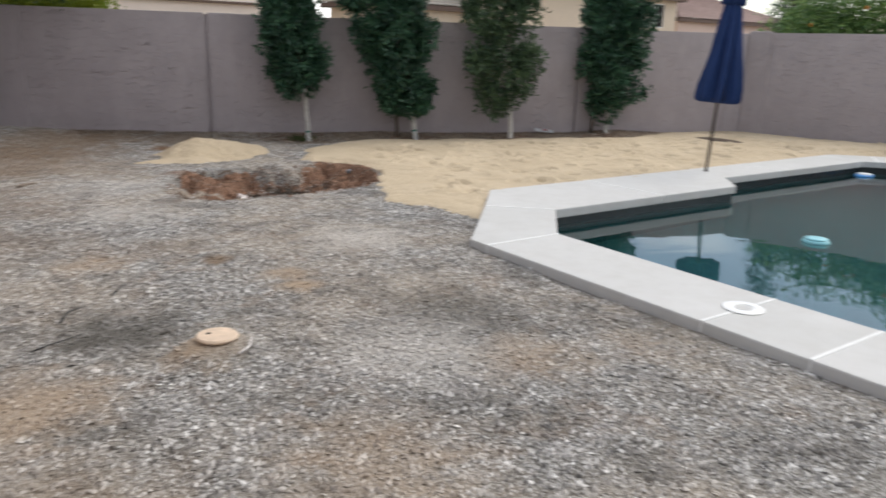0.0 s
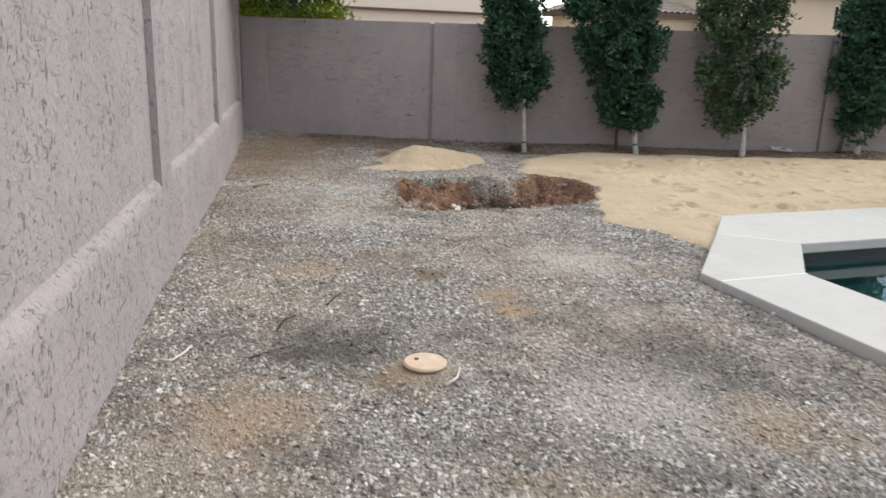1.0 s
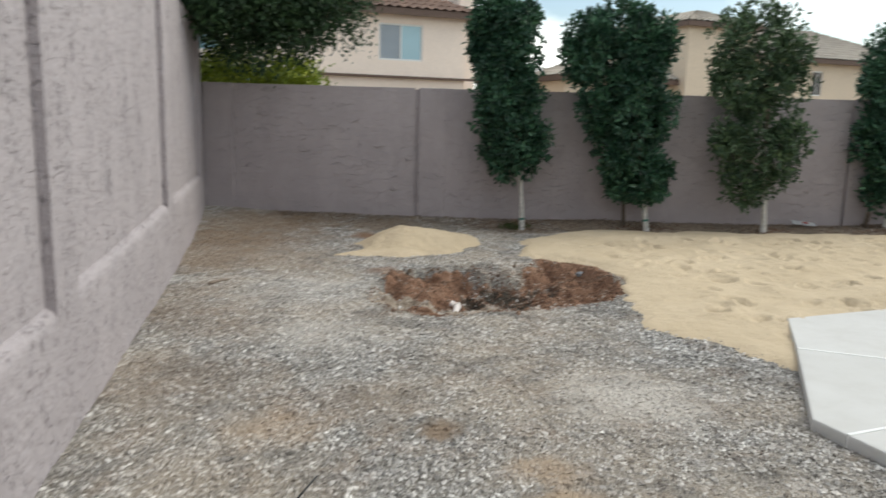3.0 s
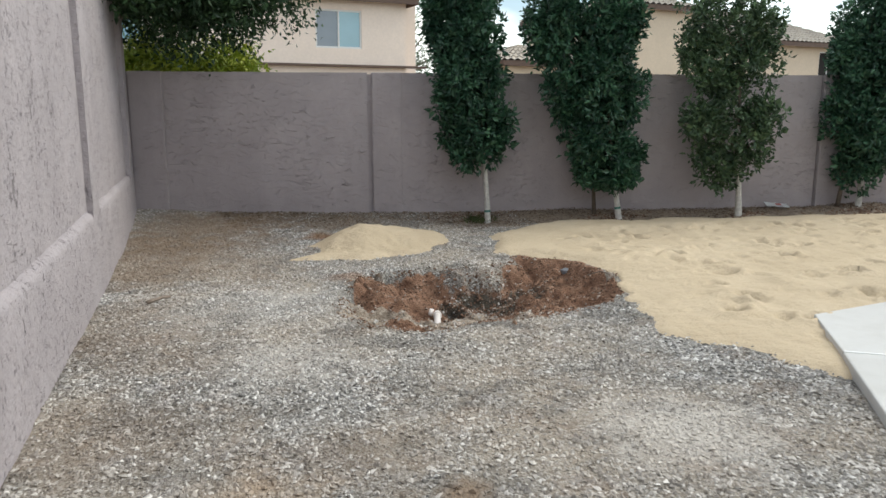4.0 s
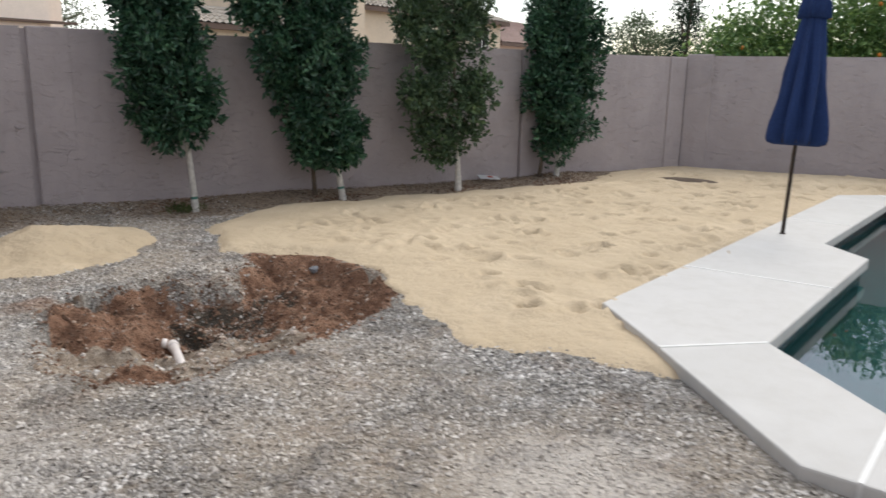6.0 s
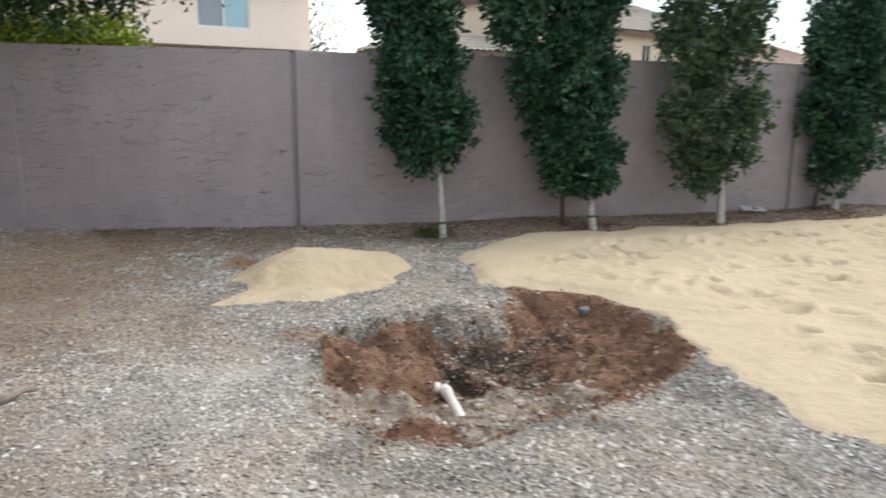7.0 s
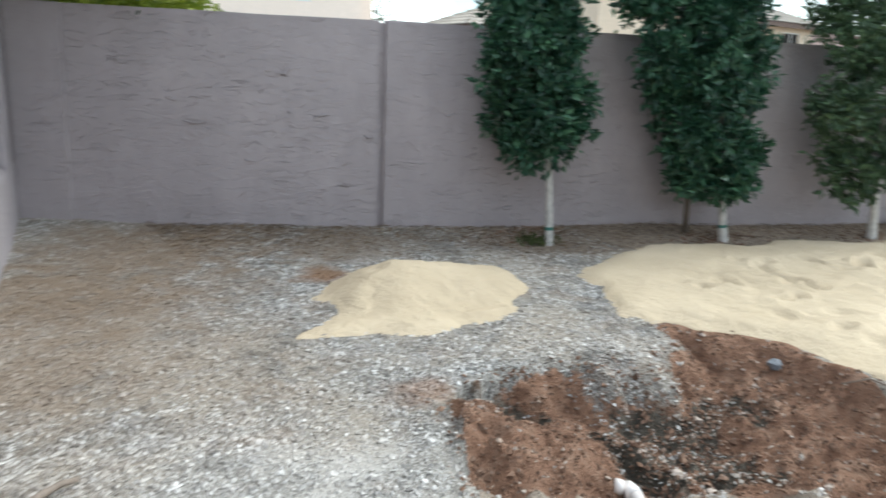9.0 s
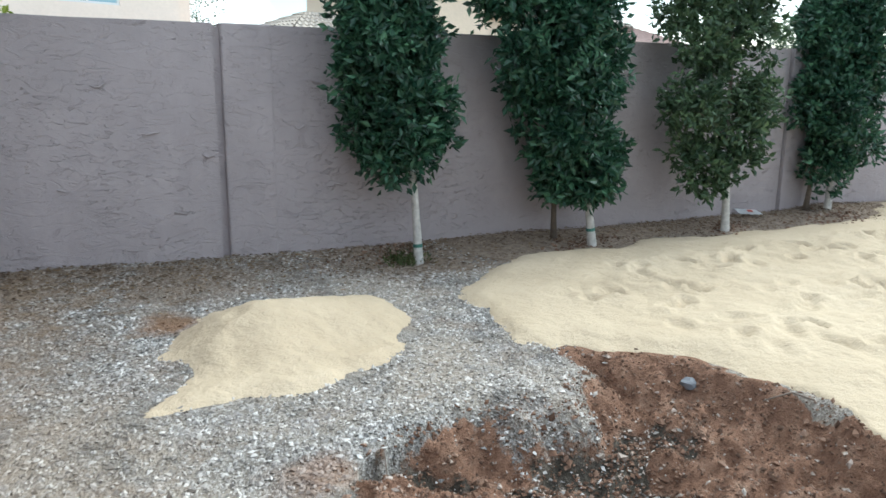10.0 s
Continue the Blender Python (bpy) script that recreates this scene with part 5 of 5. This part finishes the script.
hip_roof(house, 24.4, 36.0, 28.6, 36.0, 4.52, 1.75, 0.4, M_TILE_TAN, "tan concrete tile main roof")
tagged(house, "tan stucco house with pale tile roofs behind the trees", "house")

house = empty("house")
part("wall", front(38.0, 50.0, 30.0, 3.5, [(40.0, 41.6, 1.6, 2.8)]), M_HOUSE3, house, "pinkish stucco wall")
for b in ((38.0, 38.3, 30.3, 38.0, -0.2, 3.5), (49.7, 50.0, 30.3, 38.0, -0.2, 3.5),):
    part("wall", boxes(b), M_HOUSE3, house, "pinkish stucco side walls")
window(house, 40.0, 41.6, 1.6, 2.8, 30.0, M_GLASS_DIM, M_GLASS)
hip_roof(house, 38.0, 50.0, 30.0, 38.0, 3.6, 1.7, 0.4, M_TILE_ROSE, "rose clay tile roof")
tagged(house, "low pink stucco house with a rose tile roof", "house")


# ---- small things in the yard ----
def on_ground(x, y):
    return float(ground_height(x, y))


lid = empty("drain_lid", (1.13, 3.80, on_ground(1.13, 3.80) - 0.010))
part("collar", lathe(bmesh.new(), [(0.088, -0.06), (0.088, 0.008), (0.094, 0.012)], 28), M_LID, lid, "buff plastic collar", True)
part("cover", lathe(bmesh.new(), [(0.094, 0.012), (0.102, 0.014), (0.104, 0.022), (0.097, 0.030), (0.03, 0.034)], 36), M_LID, lid, "buff domed cover", False)
hole = lathe(bmesh.new(), [(0.011, 0.0), (0.011, 0.004)], 12, (-0.035, 0.022, 0.0318))
part("finger_hole", hole, M_DARK, lid, "dark finger hole")
tagged(lid, "round buff plastic drain lid on a dirt mound in the gravel", "drain lid")

pipe = empty("pvc_pipe", (3.06, 8.44, -0.20))
foot = Vector((-0.30, -0.62, 0.035))
part("tube", tube(bmesh.new(), [(0, 0, 0), foot * 0.35 + Vector((0, 0, 0.01)), foot], [0.027, 0.027, 0.026], 14), M_PVC, pipe, "", True)
bm = tube(bmesh.new(), [foot * -0.035, foot * 0.03, foot * 0.10], [0.030, 0.036, 0.036], 14)
tube(bm, [(-0.035, 0.012, 0.012), (-0.06, 0.03, 0.02)], [0.033, 0.033], 12)
part("elbow", bm, M_PVC, pipe, "white elbow fitting", True)
tagged(pipe, "white plastic pipe with an elbow poking from the hole", "pipe")


def lump(bm, r, seed, flat=0.6):
    bmesh.ops.create_icosphere(bm, subdivisions=2, radius=r)
    for v in bm.verts:
        v.co *= 1 + 0.4 * noise.noise(v.co * (1.6 / r) + Vector((seed, 0, 0)))
        v.co.z *= flat
    return bm


bm = lump(bmesh.new(), 0.048, 3.3)
rock = new("rock", from_bm("rock", bm, M_BLUE_STONE))
rock.location = (4.62, 8.83, on_ground(4.62, 8.83) + 0.012)
tagged(rock, "blue-grey stone lying on the dug red dirt", "rock")
for n, (x, y, r) in enumerate(((3.28, 8.05, 0.032), (3.42, 8.3, 0.028), (3.05, 8.12, 0.024), (3.6, 7.9, 0.028), (2.9, 7.75, 0.026), (3.5, 8.55, 0.03))):
    bm = lump(bmesh.new(), r, n * 2.7 + 1)
    ob = new("rock", from_bm("rock", bm, M_CLOD))
    ob.location = (x, y, on_ground(x, y) + r * 0.25)
    tagged(ob, "pale dusty broken stone in the dug hole", "rock", "stones in the hole")


def twig(name, pts, r, material, label, category):
    base = Vector((pts[0][0], pts[0][1], on_ground(*pts[0][:2])))
    path = [Vector((x, y, on_ground(x, y) + r * 0.8 + up)) - base for x, y, up in pts]
    bm = tube(bmesh.new(), path, [r * (1 - 0.35 * k / max(1, len(path) - 1)) for k in range(len(path))], 7)
    ob = new(name, from_bm(name, bm, material, True))
    ob.location = base
    return tagged(ob, label, category)


twig("stick", [(0.90, 9.16, 0.01), (0.96, 9.20, 0.02), (1.02, 9.24, 0.02), (1.08, 9.24, 0.015)], 0.016, M_STICK, "grey broken stick lying on the gravel", "stick")
twig("twig", [(-0.06, 4.36, 0.01), (0.0, 4.33, 0.012), (0.06, 4.40, 0.012), (0.10, 4.48, 0.01)], 0.007, M_PAPER, "pale dry twig on the gravel", "twig")
twig("twig", [(1.17, 3.62, 0.006), (1.24, 3.66, 0.01), (1.29, 3.75, 0.01)], 0.007, M_PVC, "pale curved twig beside the drain lid", "twig")
twig("twig", [(0.55, 4.62, 0.01), (0.60, 4.72, 0.02), (0.68, 4.78, 0.015)], 0.006, M_BLACK_HOSE, "short black drip line end in the gravel", "drip line")
twig("twig", [(0.36, 4.27, 0.008), (0.45, 4.32, 0.012), (0.62, 4.42, 0.008)], 0.0035, M_BLACK_HOSE, "thin black drip line in the gravel", "drip line")
twig("twig", [(0.88, 4.92, 0.008), (0.95, 4.99, 0.03), (1.0, 5.06, 0.03)], 0.005, M_BLACK_HOSE, "black twig poking out of the gravel", "twig")
twig("twig", [(4.66, 8.22, 0.01), (4.64, 8.32, 0.05), (4.56, 8.42, 0.03)], 0.006, M_STICK, "bent dry root at the edge of the dirt", "root")

# a flattened wrapper by the trees
wrap = empty("paper_wrapper", (9.70, 10.67, on_ground(9.70, 10.67) + 0.05), -20)
wrap.matrix_world = wrap.matrix_world @ pose(0, 0, 0, 24, 5, 0)
bm = bmesh.new()
for i in range(7):
    for j in range(4):
        bm.verts.new((-0.18 + 0.06 * i, -0.06 + 0.04 * j, 0.012 * noise.noise((i * 0.8, j * 0.9, 4.4)) + 0.012))
bm.verts.ensure_lookup_table()
for i in range(6):
    for j in range(3):
        bm.faces.new([bm.verts[k] for k in (i * 4 + j, i * 4 + 4 + j, i * 4 + 5 + j, i * 4 + 1 + j)])
bmesh.ops.solidify(bm, geom=list(bm.faces), thickness=0.003)
part("sheet", bm, M_PAPER, wrap)
part("print", boxes((-0.02, 0.06, -0.02, 0.02, 0.021, 0.026), bevel=0.001), M_RED_PRINT, wrap, "dull red printed patch")
tagged(wrap, "crumpled white paper wrapper lying on the soil", "litter")

# dug soil patch in the sand
bm = bmesh.new()
n = 34
rim = []
centre = bm.verts.new((0, 0, 0.03))
rings = []
for q in (0.35, 0.7, 1.0):
    rr = []
    for k in range(n):
        a = 2 * math.pi * k / n
        w = 1 + 0.35 * noise.noise((math.cos(a) * 1.5, math.sin(a) * 1.5, q))
        rr.append(bm.verts.new((0.5 * q * w * math.cos(a), 0.16 * q * w * math.sin(a), 0.03 * (1 - q) + 0.012 * noise.noise((k, q * 4, 0)) - 0.012 * (q > 0.9))))
    rings.append(rr)
for k in range(n):
    bm.faces.new((centre, rings[0][k], rings[0][(k + 1) % n]))
    for a, b in zip(rings, rings[1:]):
        bm.faces.new((a[k], b[k], b[(k + 1) % n], a[(k + 1) % n]))
patch = new("soil_patch", from_bm("soil_patch", bm, M_SOIL, True))
patch.matrix_world = pose(11.95, 8.5, float(sand_height(11.95, 8.5)) + 0.035, 0, 0, -75)
tagged(patch, "small dark patch of dug soil in the sand", "soil patch")

# dry leaves along the back wall
g_l = np.random.default_rng(91)
l_x = g_l.uniform(2.2, 12.0, 6000)
l_y = back_line(l_x) - np.abs(g_l.normal(0.05, 0.55, 6000))
ok = (inside_by(l_x, l_y, SAND) < 0.05) & (inside_by(l_x, l_y, PILE) < 0)
l_x, l_y = l_x[ok], l_y[ok]
v, f = leaf_cloud(np.stack([l_x, l_y, ground_height(l_x, l_y) + 0.012], -1), 0.045, 92, 0.0, 0.5)
base = np.repeat(ground_height(l_x, l_y) + 0.012, 4)
v[:, 2] = base + (v[:, 2] - base) * 0.25 + 0.004
tagged(new("leaf_litter", raw_mesh("leaf_litter", v, f, M_LITTER)), "dry brown fallen leaves along the back wall", "leaf litter", kind="stuff")
for x, y, s in ((10.55, 9.95, 0.5), (5.45, 12.15, 0.3), (7.2, 11.25, 0.35), (8.95, 10.55, 0.25)):
    g_w = np.random.default_rng(int(x * 100))
    k = int(500 * s)
    w_xy = np.stack([x + g_w.normal(0, s, k) * 0.8, y + g_w.normal(0, s, k) * 0.35], -1)
    mulch = pebbles("mulch", w_xy, np.maximum(ground_height(*w_xy.T), np.where(inside_by(*w_xy.T, SAND) > 0, sand_height(*w_xy.T), -1)), g_w.uniform(0.008, 0.028, k), M_CLOD, 0.6, 0.2, int(x * 100) + 1)
    tagged(mulch, "crumbled dark soil round a tree foot", "soil", kind="stuff")

# weeds round the foot of the nearest tree
g_v = np.random.default_rng(95)
w_x, w_y = TREE_FEET[0][0] - 0.10 + g_v.normal(0, 0.10, 240), TREE_FEET[0][1] + 0.10 + g_v.normal(0, 0.07, 240)
v, f = leaf_cloud(np.stack([w_x, w_y, ground_height(w_x, w_y) + g_v.uniform(0.0, 0.05, 240)], -1), 0.05, 96, -1.2, 0.3)
tagged(new("weeds", raw_mesh("weeds", v, f, M_WEED)), "low olive weeds round a tree foot", "weeds", kind="stuff")
